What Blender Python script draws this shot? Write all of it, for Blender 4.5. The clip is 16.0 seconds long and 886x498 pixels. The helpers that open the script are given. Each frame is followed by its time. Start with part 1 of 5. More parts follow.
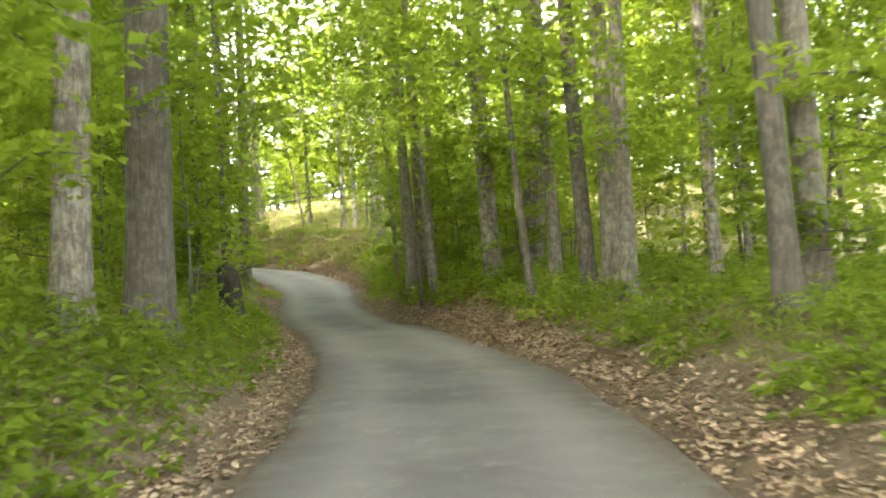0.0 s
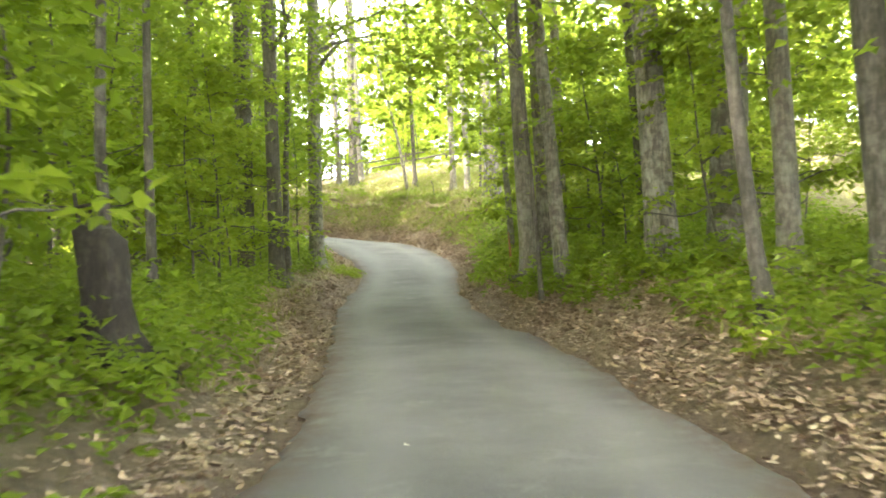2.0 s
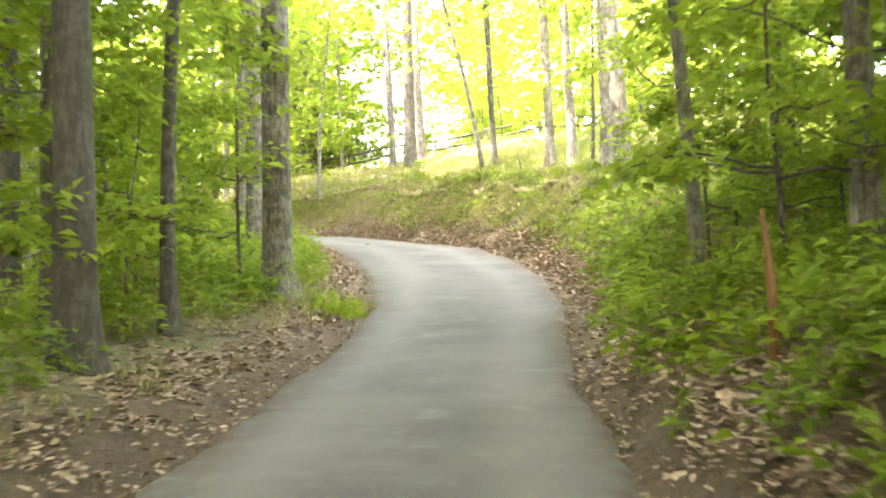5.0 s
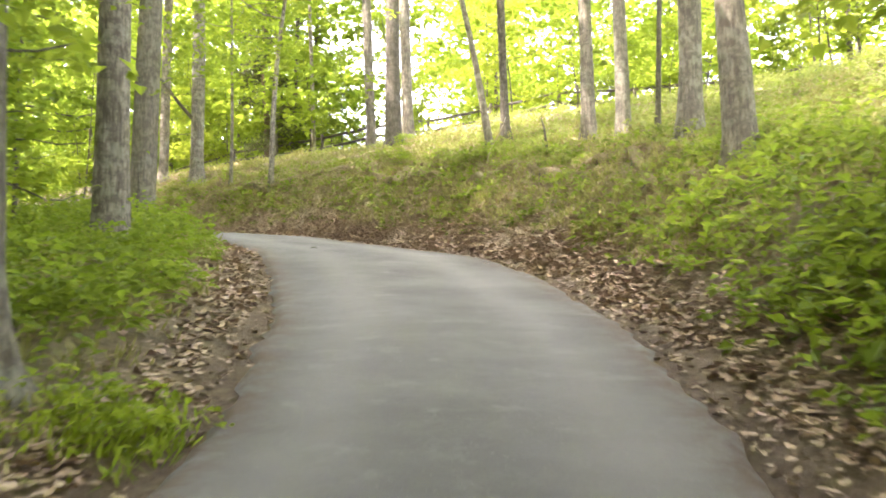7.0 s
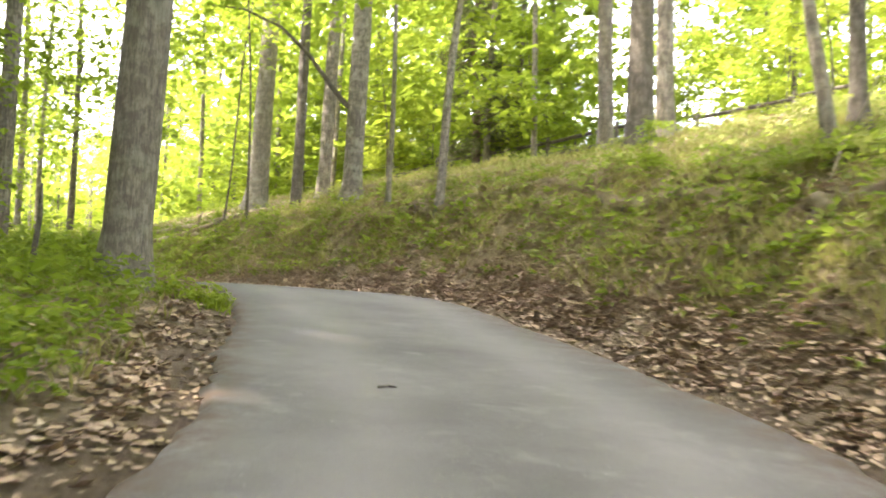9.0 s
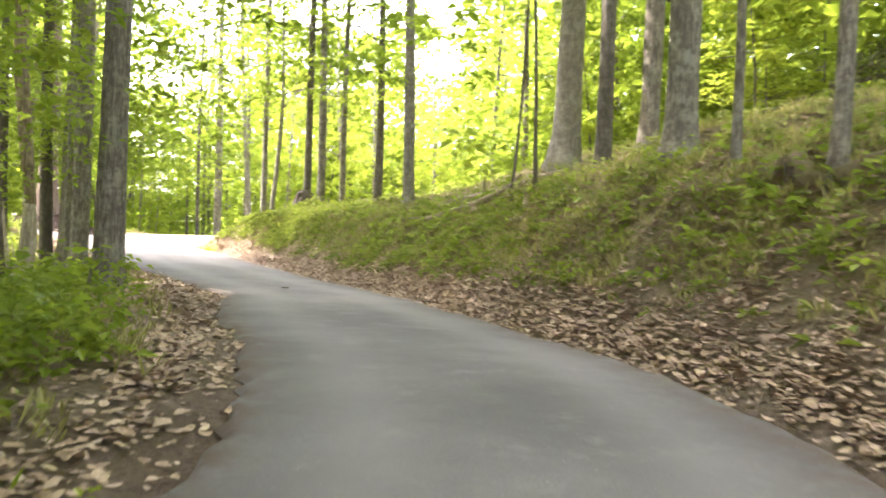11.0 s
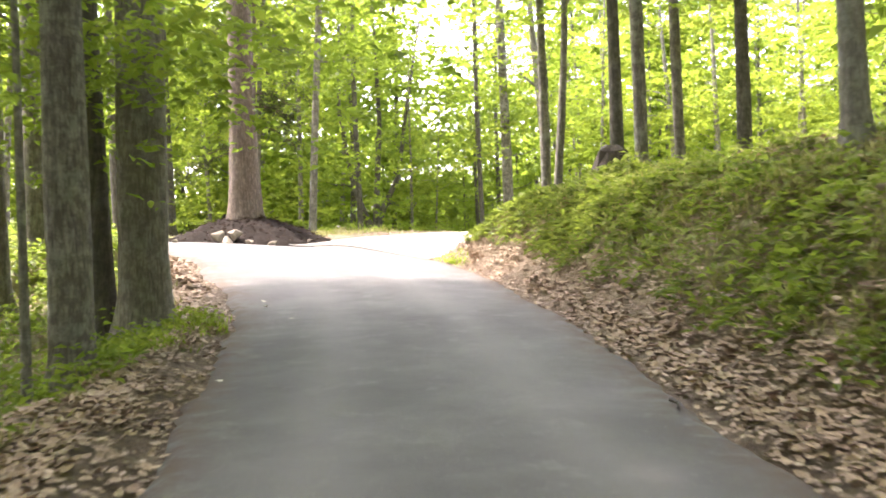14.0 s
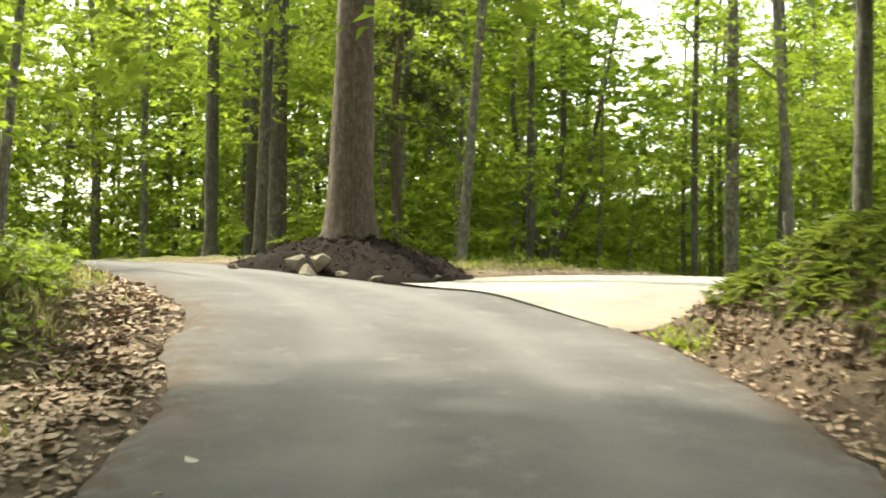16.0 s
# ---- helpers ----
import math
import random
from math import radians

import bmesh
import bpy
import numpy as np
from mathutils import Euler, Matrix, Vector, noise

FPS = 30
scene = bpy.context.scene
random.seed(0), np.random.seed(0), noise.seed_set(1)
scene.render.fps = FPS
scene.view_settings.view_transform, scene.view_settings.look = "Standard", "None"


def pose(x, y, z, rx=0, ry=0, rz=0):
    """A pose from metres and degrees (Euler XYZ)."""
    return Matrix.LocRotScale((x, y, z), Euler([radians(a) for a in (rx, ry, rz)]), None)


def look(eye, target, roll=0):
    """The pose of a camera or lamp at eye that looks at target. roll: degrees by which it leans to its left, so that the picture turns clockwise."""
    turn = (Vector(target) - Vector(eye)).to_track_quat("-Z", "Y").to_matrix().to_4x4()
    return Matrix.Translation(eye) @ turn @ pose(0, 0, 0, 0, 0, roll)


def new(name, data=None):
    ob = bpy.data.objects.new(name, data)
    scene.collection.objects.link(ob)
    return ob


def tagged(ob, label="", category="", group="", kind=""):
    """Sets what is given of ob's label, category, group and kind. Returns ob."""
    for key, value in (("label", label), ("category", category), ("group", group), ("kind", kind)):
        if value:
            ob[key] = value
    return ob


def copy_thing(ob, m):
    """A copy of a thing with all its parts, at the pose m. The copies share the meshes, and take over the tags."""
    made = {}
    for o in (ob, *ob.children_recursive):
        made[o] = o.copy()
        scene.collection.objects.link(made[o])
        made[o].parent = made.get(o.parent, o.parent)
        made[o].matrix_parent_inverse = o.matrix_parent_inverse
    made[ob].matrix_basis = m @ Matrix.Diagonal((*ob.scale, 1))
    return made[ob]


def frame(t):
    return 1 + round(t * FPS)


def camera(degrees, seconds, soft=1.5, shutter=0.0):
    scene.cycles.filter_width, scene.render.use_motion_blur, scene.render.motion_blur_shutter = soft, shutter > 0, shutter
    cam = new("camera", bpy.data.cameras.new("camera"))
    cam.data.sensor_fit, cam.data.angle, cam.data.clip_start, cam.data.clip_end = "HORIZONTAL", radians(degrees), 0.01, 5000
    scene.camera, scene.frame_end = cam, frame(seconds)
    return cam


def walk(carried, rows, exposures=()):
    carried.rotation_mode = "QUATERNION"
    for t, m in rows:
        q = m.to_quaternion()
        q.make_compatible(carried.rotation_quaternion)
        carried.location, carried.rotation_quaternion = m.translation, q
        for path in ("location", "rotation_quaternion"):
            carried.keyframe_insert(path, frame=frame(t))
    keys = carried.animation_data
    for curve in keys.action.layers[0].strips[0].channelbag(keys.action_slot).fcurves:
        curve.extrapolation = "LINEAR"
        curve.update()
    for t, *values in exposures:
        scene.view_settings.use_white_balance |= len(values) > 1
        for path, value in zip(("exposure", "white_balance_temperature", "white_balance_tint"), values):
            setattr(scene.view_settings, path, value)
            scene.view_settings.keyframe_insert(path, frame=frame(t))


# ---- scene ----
# ---- camera: eye, yaw, pitch, roll ----
cam = camera(46.4, 16.0, soft=1.8, shutter=0.35)


def gaze(x, y, z, yaw, pitch, roll):
    a, p = radians(yaw), radians(pitch)
    return look((x, y, z), (x - math.sin(a) * math.cos(p), y + math.cos(a) * math.cos(p), z + math.sin(p)), roll)


PATH = [
    (0.0, 0.00, -0.00, 1.30, -0.18, 4.82, -3.37),
    (0.5, 0.01, 2.44, 1.45, 1.58, 4.35, -2.67),
    (1.0, 0.01, 4.52, 1.56, 3.43, 3.79, -2.03),
    (1.5, 0.03, 6.92, 1.72, 5.52, 3.47, -2.06),
    (2.0, -0.05, 9.17, 1.87, 6.99, 3.69, -2.22),
    (2.5, -0.19, 11.51, 2.03, 8.34, 4.06, -2.30),
    (3.0, -0.35, 13.98, 2.19, 9.67, 4.61, -2.04),
    (3.5, -0.58, 16.60, 2.39, 10.62, 4.85, -2.21),
    (4.0, -0.97, 19.13, 2.59, 11.17, 4.78, -1.79),
    (4.5, -1.32, 21.45, 2.80, 11.99, 4.41, -2.02),
    (5.0, -1.77, 23.68, 2.90, 12.18, 4.09, -1.95),
    (5.2, -1.93, 24.66, 2.97, 12.09, 3.92, -1.49),
    (7.3, -3.79, 33.91, 3.84, 12.11, 4.27, -0.66),
    (7.5, -4.00, 34.98, 4.01, 12.94, 4.34, -0.65),
    (8.0, -4.51, 37.77, 4.42, 16.50, 5.18, 0.64),
    (8.5, -5.13, 40.42, 4.85, 21.31, 5.57, 1.94),
    (9.0, -5.97, 42.99, 5.24, 26.20, 4.97, 2.36),
    (9.5, -6.92, 45.23, 5.61, 31.07, 3.76, 2.65),
    (10.0, -7.91, 47.21, 5.95, 36.33, 2.64, 2.77),
    (10.2, -8.32, 48.02, 6.07, 38.60, 2.34, 2.74),
    (12.3, -13.72, 54.31, 7.11, 57.58, -0.37, -0.01),
    (12.5, -14.71, 55.07, 7.15, 58.73, -0.45, -0.30),
    (13.0, -17.01, 56.64, 7.24, 61.31, -0.59, -0.85),
    (13.5, -19.24, 58.00, 7.30, 63.65, -0.67, -1.56),
    (14.0, -21.44, 59.21, 7.33, 65.36, -0.62, -1.84),
    (14.5, -23.54, 60.25, 7.36, 67.05, -0.35, -1.75),
    (15.0, -25.79, 61.25, 7.42, 69.02, 0.04, -1.47),
    (15.5, -28.10, 62.10, 7.46, 71.91, 0.66, -0.09),
    (16.0, -29.98, 62.76, 7.55, 75.50, 0.92, 1.45),
]
walk(cam, [(t, gaze(*row)) for t, *row in PATH], exposures=[(0, 4.25, 7400, 7), (1, 4.55, 7200, 8), (2.5, 4.95, 7100, 10), (4, 5.25, 7200, 14), (5, 5.28, 7100, 16), (7.5, 4.4, 7100, 19), (9.5, 4.27, 7100, 18), (12.5, 3.85, 6700, 19), (14, 3.6, 6700, 18), (15, 3.22, 7100, 10), (16, 2.42, 7400, -2)])

# ---- world, sun ----
SUN_ELEVATION, SUN_TURN = 58, 236      # degrees; the turn is the compass side the sun stands on, from +y clockwise
world = bpy.data.worlds.new("sky")
scene.world = world
world.use_nodes = True
wn = world.node_tree.nodes
sky = wn.new("ShaderNodeTexSky")
sky.sky_type = 'NISHITA'
sky.sun_disc = False
sky.sun_elevation, sky.sun_rotation = radians(SUN_ELEVATION), radians(SUN_TURN)
sky.air_density, sky.dust_density, sky.ozone_density = 1.0, 3.5, 1.0
haze = wn.new("ShaderNodeHueSaturation")        # thin high cloud takes colour out of the blue
haze.inputs["Saturation"].default_value = 0.5
world.node_tree.links.new(sky.outputs[0], haze.inputs["Color"])
world.node_tree.links.new(haze.outputs[0], wn["Background"].inputs[0])
wn["Background"].inputs[1].default_value = 0.15
sun = new("sun", bpy.data.lights.new("sun", 'SUN'))
sun.data.energy, sun.data.angle, sun.data.color = 1.5, radians(1.2), (1.0, 0.95, 0.86)
_a, _e = radians(SUN_TURN), radians(SUN_ELEVATION)
sun.matrix_world = look((math.sin(_a) * math.cos(_e) * 50, math.cos(_a) * math.cos(_e) * 50, math.sin(_e) * 50), (0, 0, 0))


# ---- materials ----
def material(name):
    m = bpy.data.materials.new(name)
    m.use_nodes = True
    nt = m.node_tree
    return m, nt, nt.nodes["Principled BSDF"]


def node(nt, kind, **values):
    n = nt.nodes.new(kind)
    for key, value in values.items():
        n.inputs[key.replace("_", " ")].default_value = value
    return n


def ramp(nt, source, stops):
    r = nt.nodes.new("ShaderNodeValToRGB")
    while len(r.color_ramp.elements) < len(stops):
        r.color_ramp.elements.new(0.5)
    for e, (at, c) in zip(r.color_ramp.elements, stops):
        e.position, e.color = at, (*c, 1)
    nt.links.new(source, r.inputs[0])
    return r.outputs[0]


def mixed(nt, fac, a, b):
    m = nt.nodes.new("ShaderNodeMix")
    m.data_type = 'RGBA'
    for slot, v in ((0, fac), (6, a), (7, b)):
        if isinstance(v, bpy.types.NodeSocket):
            nt.links.new(v, m.inputs[slot])
        else:
            m.inputs[slot].default_value = v if slot == 0 else (*v, 1)
    return m.outputs[2]


def noise_tex(nt, scale, detail=4.0, vector=None, rough=0.6):
    n = node(nt, "ShaderNodeTexNoise", Scale=scale, Detail=detail, Roughness=rough)
    if vector is not None:
        nt.links.new(vector, n.inputs["Vector"])
    return n.outputs[0]


def coords(nt):
    return nt.nodes.new("ShaderNodeTexCoord").outputs["Object"]


def bump(nt, bsdf, height, strength, distance=0.02):
    b = node(nt, "ShaderNodeBump", Strength=strength, Distance=distance)
    nt.links.new(height, b.inputs["Height"])
    nt.links.new(b.outputs[0], bsdf.inputs["Normal"])


def attribute(nt, name):
    a = nt.nodes.new("ShaderNodeAttribute")
    a.attribute_name = name
    return a.outputs["Fac"]


def product(nt, a, b):
    mul = nt.nodes.new("ShaderNodeMath")
    mul.operation = 'MULTIPLY'
    nt.links.new(a, mul.inputs[0])
    nt.links.new(b, mul.inputs[1])
    return mul.outputs[0]


def asphalt_material(name, dark, light, dust):
    m, nt, b = material(name)
    c = coords(nt)
    grain = noise_tex(nt, 140, 3, c, 0.8)
    col = ramp(nt, noise_tex(nt, 1.3, 8, c, 0.7), [(0.3, dark), (0.7, light)])
    col = mixed(nt, 0.4, col, ramp(nt, grain, [(0.35, tuple(v * 0.45 for v in dark)), (0.65, tuple(v * 1.6 for v in light))]))
    blot = ramp(nt, noise_tex(nt, 0.45, 5, c, 0.65), [(0.4, (0.0,) * 3), (0.62, (0.7,) * 3)])
    col = mixed(nt, blot, col, tuple(v * 0.7 for v in dark))
    pale = ramp(nt, noise_tex(nt, 2.4, 5, c, 0.7), [(0.56, (0.0,) * 3), (0.7, (0.55,) * 3)])
    col = mixed(nt, pale, col, tuple(v * 1.35 for v in light))
    crumbs = ramp(nt, noise_tex(nt, 55, 2, c), [(0.69, (0, 0, 0)), (0.73, (1, 1, 1))])
    col = mixed(nt, crumbs, col, tuple(v * 2.0 for v in light))
    wear = ramp(nt, noise_tex(nt, 4.0, 6, c, 0.7), [(0.36, (0, 0, 0)), (0.56, (1, 1, 1))])
    col = mixed(nt, attribute(nt, "track"), col, tuple(v * 1.3 for v in light))
    col = mixed(nt, product(nt, wear, attribute(nt, "rim")), col, dust)
    nt.links.new(col, b.inputs["Base Color"])
    b.inputs["Roughness"].default_value = 0.9
    bump(nt, b, grain, 0.5, 0.008)
    return m


def soil_material():
    """Leaf-strewn woodland soil, with moss and bare damp dirt where the attributes say so."""
    m, nt, b = material("soil")
    c = coords(nt)
    fine = noise_tex(nt, 13, 8, c, 0.85)
    litter = ramp(nt, fine, [(0.36, (0.105, 0.076, 0.048)), (0.46, (0.21, 0.154, 0.1)), (0.55, (0.33, 0.25, 0.165)), (0.66, (0.46, 0.365, 0.26))])
    earth = ramp(nt, noise_tex(nt, 9, 8, c, 0.8), [(0.36, (0.1, 0.072, 0.047)), (0.64, (0.28, 0.205, 0.137))])
    base = mixed(nt, ramp(nt, noise_tex(nt, 1.1, 6, c), [(0.42, (0, 0, 0)), (0.6, (1, 1, 1))]), litter, earth)
    moss = ramp(nt, noise_tex(nt, 12, 8, c, 0.8), [(0.36, (0.11, 0.115, 0.04)), (0.52, (0.21, 0.215, 0.07)), (0.66, (0.34, 0.325, 0.13))])
    patches = ramp(nt, noise_tex(nt, 1.9, 8, c, 0.75), [(0.4, (0, 0, 0)), (0.5, (1, 1, 1))])
    full = nt.nodes.new("ShaderNodeMath")
    full.operation = 'MULTIPLY_ADD'
    full.use_clamp = True
    full.inputs[1].default_value, full.inputs[2].default_value = 1.0, -1.0
    nt.links.new(attribute(nt, "moss"), full.inputs[0])
    cover = nt.nodes.new("ShaderNodeMath")
    cover.operation = 'MAXIMUM'
    nt.links.new(product(nt, attribute(nt, "moss"), patches), cover.inputs[0])
    nt.links.new(full.outputs[0], cover.inputs[1])
    cover.use_clamp = True
    col = mixed(nt, cover.outputs[0], base, moss)
    dirt = ramp(nt, noise_tex(nt, 22, 8, c, 0.85), [(0.36, (0.07, 0.044, 0.029)), (0.64, (0.23, 0.15, 0.1))])
    ragged = ramp(nt, noise_tex(nt, 3.2, 7, c, 0.7), [(0.28, (0, 0, 0)), (0.46, (1, 1, 1))])
    col = mixed(nt, product(nt, attribute(nt, "dirt"), ragged), col, dirt)
    nt.links.new(col, b.inputs["Base Color"])
    b.inputs["Roughness"].default_value = 0.95
    bump(nt, b, fine, 1.0, 0.09)
    return m


def bark_material(name, dark, light, lichen=0.35):
    m, nt, b = material(name)
    c = coords(nt)
    mp = nt.nodes.new("ShaderNodeMapping")
    mp.inputs["Scale"].default_value = (1, 1, 0.16)
    nt.links.new(c, mp.inputs[0])
    ridge = noise_tex(nt, 26, 6, mp.outputs[0], 0.7)
    col = ramp(nt, ridge, [(0.36, dark), (0.58, light)])
    plates = ramp(nt, noise_tex(nt, 9, 7, c, 0.75), [(0.42, (0.75,) * 3), (0.56, (0.0,) * 3)])
    col = mixed(nt, plates, col, tuple(0.7 * a + 0.12 * d for a, d in zip(dark, light)))
    spots = ramp(nt, noise_tex(nt, 4.5, 5, c), [(0.5, (0, 0, 0)), (0.62, (lichen,) * 3)])
    col = mixed(nt, spots, col, (0.30, 0.31, 0.26))
    dim = nt.nodes.new("ShaderNodeObjectInfo").outputs["Random"]
    col = mixed(nt, ramp(nt, dim, [(0, (0.0,) * 3), (1, (0.35,) * 3)]), col, tuple(0.5 * (a + d) for a, d in zip(dark, light)))
    nt.links.new(col, b.inputs["Base Color"])
    b.inputs["Roughness"].default_value = 0.92
    bump(nt, b, ridge, 1.0, 0.03)
    return m


def leaf_material(name, dark, mid, bright, through_it=0.5):
    """Thin leaves that let light through; each leaf differs a little, and each plant too."""
    m, nt, b = material(name)
    rnd = nt.nodes.new("ShaderNodeNewGeometry").outputs["Random Per Island"]
    col = ramp(nt, rnd, [(0.0, dark), (0.5, mid), (1.0, bright)])
    own = nt.nodes.new("ShaderNodeObjectInfo").outputs["Random"]
    col = mixed(nt, ramp(nt, own, [(0, (0,) * 3), (1, (0.4,) * 3)]), col, dark)
    nt.links.new(col, b.inputs["Base Color"])
    b.inputs["Roughness"].default_value = 0.55
    b.inputs["Specular IOR Level"].default_value = 0.25
    t = nt.nodes.new("ShaderNodeBsdfTranslucent")
    glow = mixed(nt, 0.5, col, tuple(min(1, v * 1.35) for v in bright))
    nt.links.new(glow, t.inputs["Color"])
    mix = nt.nodes.new("ShaderNodeMixShader")
    mix.inputs[0].default_value = through_it
    nt.links.new(b.outputs[0], mix.inputs[1])
    nt.links.new(t.outputs[0], mix.inputs[2])
    nt.links.new(mix.outputs[0], nt.nodes["Material Output"].inputs[0])
    return m


def speckled(name, a, b_, scale, rough=0.85, strength=0.5):
    m, nt, b = material(name)
    c = coords(nt)
    n = noise_tex(nt, scale, 6, c)
    col = ramp(nt, n, [(0.3, a), (0.7, b_)])
    col = mixed(nt, 0.3, col, ramp(nt, noise_tex(nt, scale * 0.15, 4, c), [(0.35, a), (0.65, b_)]))
    nt.links.new(col, b.inputs["Base Color"])
    b.inputs["Roughness"].default_value = rough
    b.inputs["Specular IOR Level"].default_value = 0.12
    bump(nt, b, n, strength, 0.02)
    return m


def litter_material():
    m, nt, b = material("dry_leaves")
    rnd = nt.nodes.new("ShaderNodeNewGeometry").outputs["Random Per Island"]
    col = ramp(nt, rnd, [(0.0, (0.23, 0.152, 0.1)), (0.5, (0.36, 0.25, 0.168)), (0.85, (0.42, 0.3, 0.205)), (1.0, (0.5, 0.385, 0.28))])
    col = mixed(nt, ramp(nt, noise_tex(nt, 60, 3, coords(nt)), [(0.4, (0, 0, 0)), (0.65, (0.6,) * 3)]), col, (0.12, 0.08, 0.052))
    nt.links.new(col, b.inputs["Base Color"])
    b.inputs["Roughness"].default_value = 0.75
    return m


ASPHALT = asphalt_material("asphalt", (0.074, 0.069, 0.069), (0.132, 0.123, 0.121), (0.07, 0.046, 0.032))
PALE_ROAD = asphalt_material("pale_gravel", (0.2, 0.185, 0.16), (0.29, 0.268, 0.235), (0.24, 0.19, 0.14))
WORN_ROAD = asphalt_material("worn_asphalt", (0.13, 0.11, 0.095), (0.2, 0.172, 0.148), (0.2, 0.17, 0.13))
SOIL = soil_material()
BARK = bark_material("grey_bark", (0.055, 0.045, 0.036), (0.265, 0.235, 0.19))
BARK_DARK = bark_material("dark_bark", (0.04, 0.034, 0.027), (0.14, 0.122, 0.098), 0.12)
BARK_PALE = bark_material("pale_bark", (0.08, 0.07, 0.058), (0.25, 0.225, 0.185), 0.5)
DEAD_WOOD = bark_material("dead_wood", (0.08, 0.055, 0.033), (0.32, 0.25, 0.175), 0.1)
RUST_WOOD = bark_material("reddish_dead_wood", (0.16, 0.07, 0.03), (0.33, 0.16, 0.07), 0.0)
LEAF = leaf_material("green_leaf", (0.09, 0.14, 0.014), (0.147, 0.214, 0.022), (0.225, 0.295, 0.035), 0.62)
LEAF_LIGHT = leaf_material("light_green_leaf", (0.12, 0.178, 0.017), (0.19, 0.26, 0.027), (0.28, 0.335, 0.043), 0.62)
LEAF_LOW = leaf_material("undergrowth_leaf", (0.08, 0.125, 0.014), (0.145, 0.21, 0.024), (0.235, 0.29, 0.04), 0.5)
LITTER = litter_material()
MULCH = speckled("dark_mulch", (0.006, 0.004, 0.003), (0.02, 0.0125, 0.009), 40, 0.95, 1.0)
STONE = speckled("pale_stone", (0.12, 0.098, 0.078), (0.33, 0.285, 0.23), 9, 0.85, 0.6)
BARK_BROWN = bark_material("brown_bark", (0.04, 0.027, 0.02), (0.2, 0.145, 0.11), 0.1)
MOSS = leaf_material("moss_fronds", (0.045, 0.07, 0.01), (0.1, 0.14, 0.018), (0.2, 0.24, 0.036), 0.45)
DRY_GRASS = leaf_material("grass_blades", (0.12, 0.12, 0.036), (0.22, 0.215, 0.065), (0.36, 0.335, 0.13), 0.4)
HERB = leaf_material("bank_herb_leaf", (0.1, 0.13, 0.03), (0.18, 0.22, 0.05), (0.29, 0.315, 0.095), 0.45)
CEDAR = leaf_material("cedar_sprays", (0.04, 0.055, 0.022), (0.075, 0.095, 0.036), (0.13, 0.14, 0.055), 0.4)
BLEACHED = bark_material("bleached_wood", (0.2, 0.16, 0.12), (0.52, 0.46, 0.38), 0.0)
ROTTEN = bark_material("rotten_wood", (0.012, 0.009, 0.007), (0.055, 0.042, 0.032), 0.05)
CHIPS = speckled("bark_chips", (0.01, 0.0055, 0.0035), (0.05, 0.027, 0.017), 25, 0.95, 0.5)
PALE_LEAF = speckled("pale_dry_leaf", (0.4, 0.35, 0.28), (0.62, 0.57, 0.48), 60, 0.8, 0.3)
STUMP_BARK = bark_material("stump_bark", (0.015, 0.011, 0.008), (0.075, 0.055, 0.04), 0.0)
RAIL_WOOD = bark_material("weathered_rail", (0.05, 0.043, 0.036), (0.16, 0.14, 0.12), 0.1)


# ---- small mesh kit ----
def mesh_from(name, verts, faces, mat=None, smooth=False):
    me = bpy.data.meshes.new(name)
    verts, faces = np.asarray(verts, np.float32), np.asarray(faces, np.int32)
    n = faces.shape[1]
    me.vertices.add(len(verts))
    me.vertices.foreach_set("co", verts.ravel())
    me.loops.add(faces.size)
    me.loops.foreach_set("vertex_index", faces.ravel())
    me.polygons.add(len(faces))
    me.polygons.foreach_set("loop_start", np.arange(0, faces.size, n, dtype=np.int32))
    me.polygons.foreach_set("use_smooth", np.full(len(faces), smooth))
    me.update(calc_edges=True)
    if mat:
        me.materials.append(mat)
    return me


def joined(pieces):
    """One (verts, faces) from several."""
    vs, fs, k = [], [], 0
    for v, f in pieces:
        vs.append(v)
        fs.append(np.asarray(f) + k)
        k += len(v)
    return np.concatenate(vs), np.concatenate(fs)


def part(name, me, parent, label=""):
    ob = new(name, me)
    ob.parent = parent
    return tagged(ob, label)


def tube(points, radii, sides=8, rough=0.0, rng=None, cap=True):
    """A tapered tube along points, as quads."""
    P, rad = np.asarray(points, float), np.asarray(radii, float)
    t = np.gradient(P, axis=0)
    t /= np.linalg.norm(t, axis=1, keepdims=True)
    ref = np.where(np.abs(t[:, 2:3]) > 0.9, [[1.0, 0, 0]], [[0, 0, 1.0]])
    u = np.cross(t, ref)
    u /= np.linalg.norm(u, axis=1, keepdims=True)
    v = np.cross(t, u)
    a = np.linspace(0, 2 * np.pi, sides, endpoint=False)
    r = rad[:, None] * np.ones(sides)
    if rough and rng is not None:
        r = r * (1 + rough * rng.standard_normal(r.shape))
    ring = P[:, None] + r[..., None] * (np.cos(a)[None, :, None] * u[:, None] + np.sin(a)[None, :, None] * v[:, None])
    V = ring.reshape(-1, 3)
    n = len(P)
    i, j = np.meshgrid(np.arange(n - 1), np.arange(sides), indexing="ij")
    k = (j + 1) % sides
    F = np.stack([i * sides + j, i * sides + k, (i + 1) * sides + k, (i + 1) * sides + j], -1).reshape(-1, 4)
    if cap:
        V = np.vstack([V, P[-1:], P[:1]])
        e = np.arange(sides)
        F = np.vstack([F, np.stack([(n - 1) * sides + e[::2], (n - 1) * sides + (e[::2] + 1) % sides, (n - 1) * sides + (e[::2] + 2) % sides, np.full(len(e[::2]), n * sides)], -1)])
    return V, F


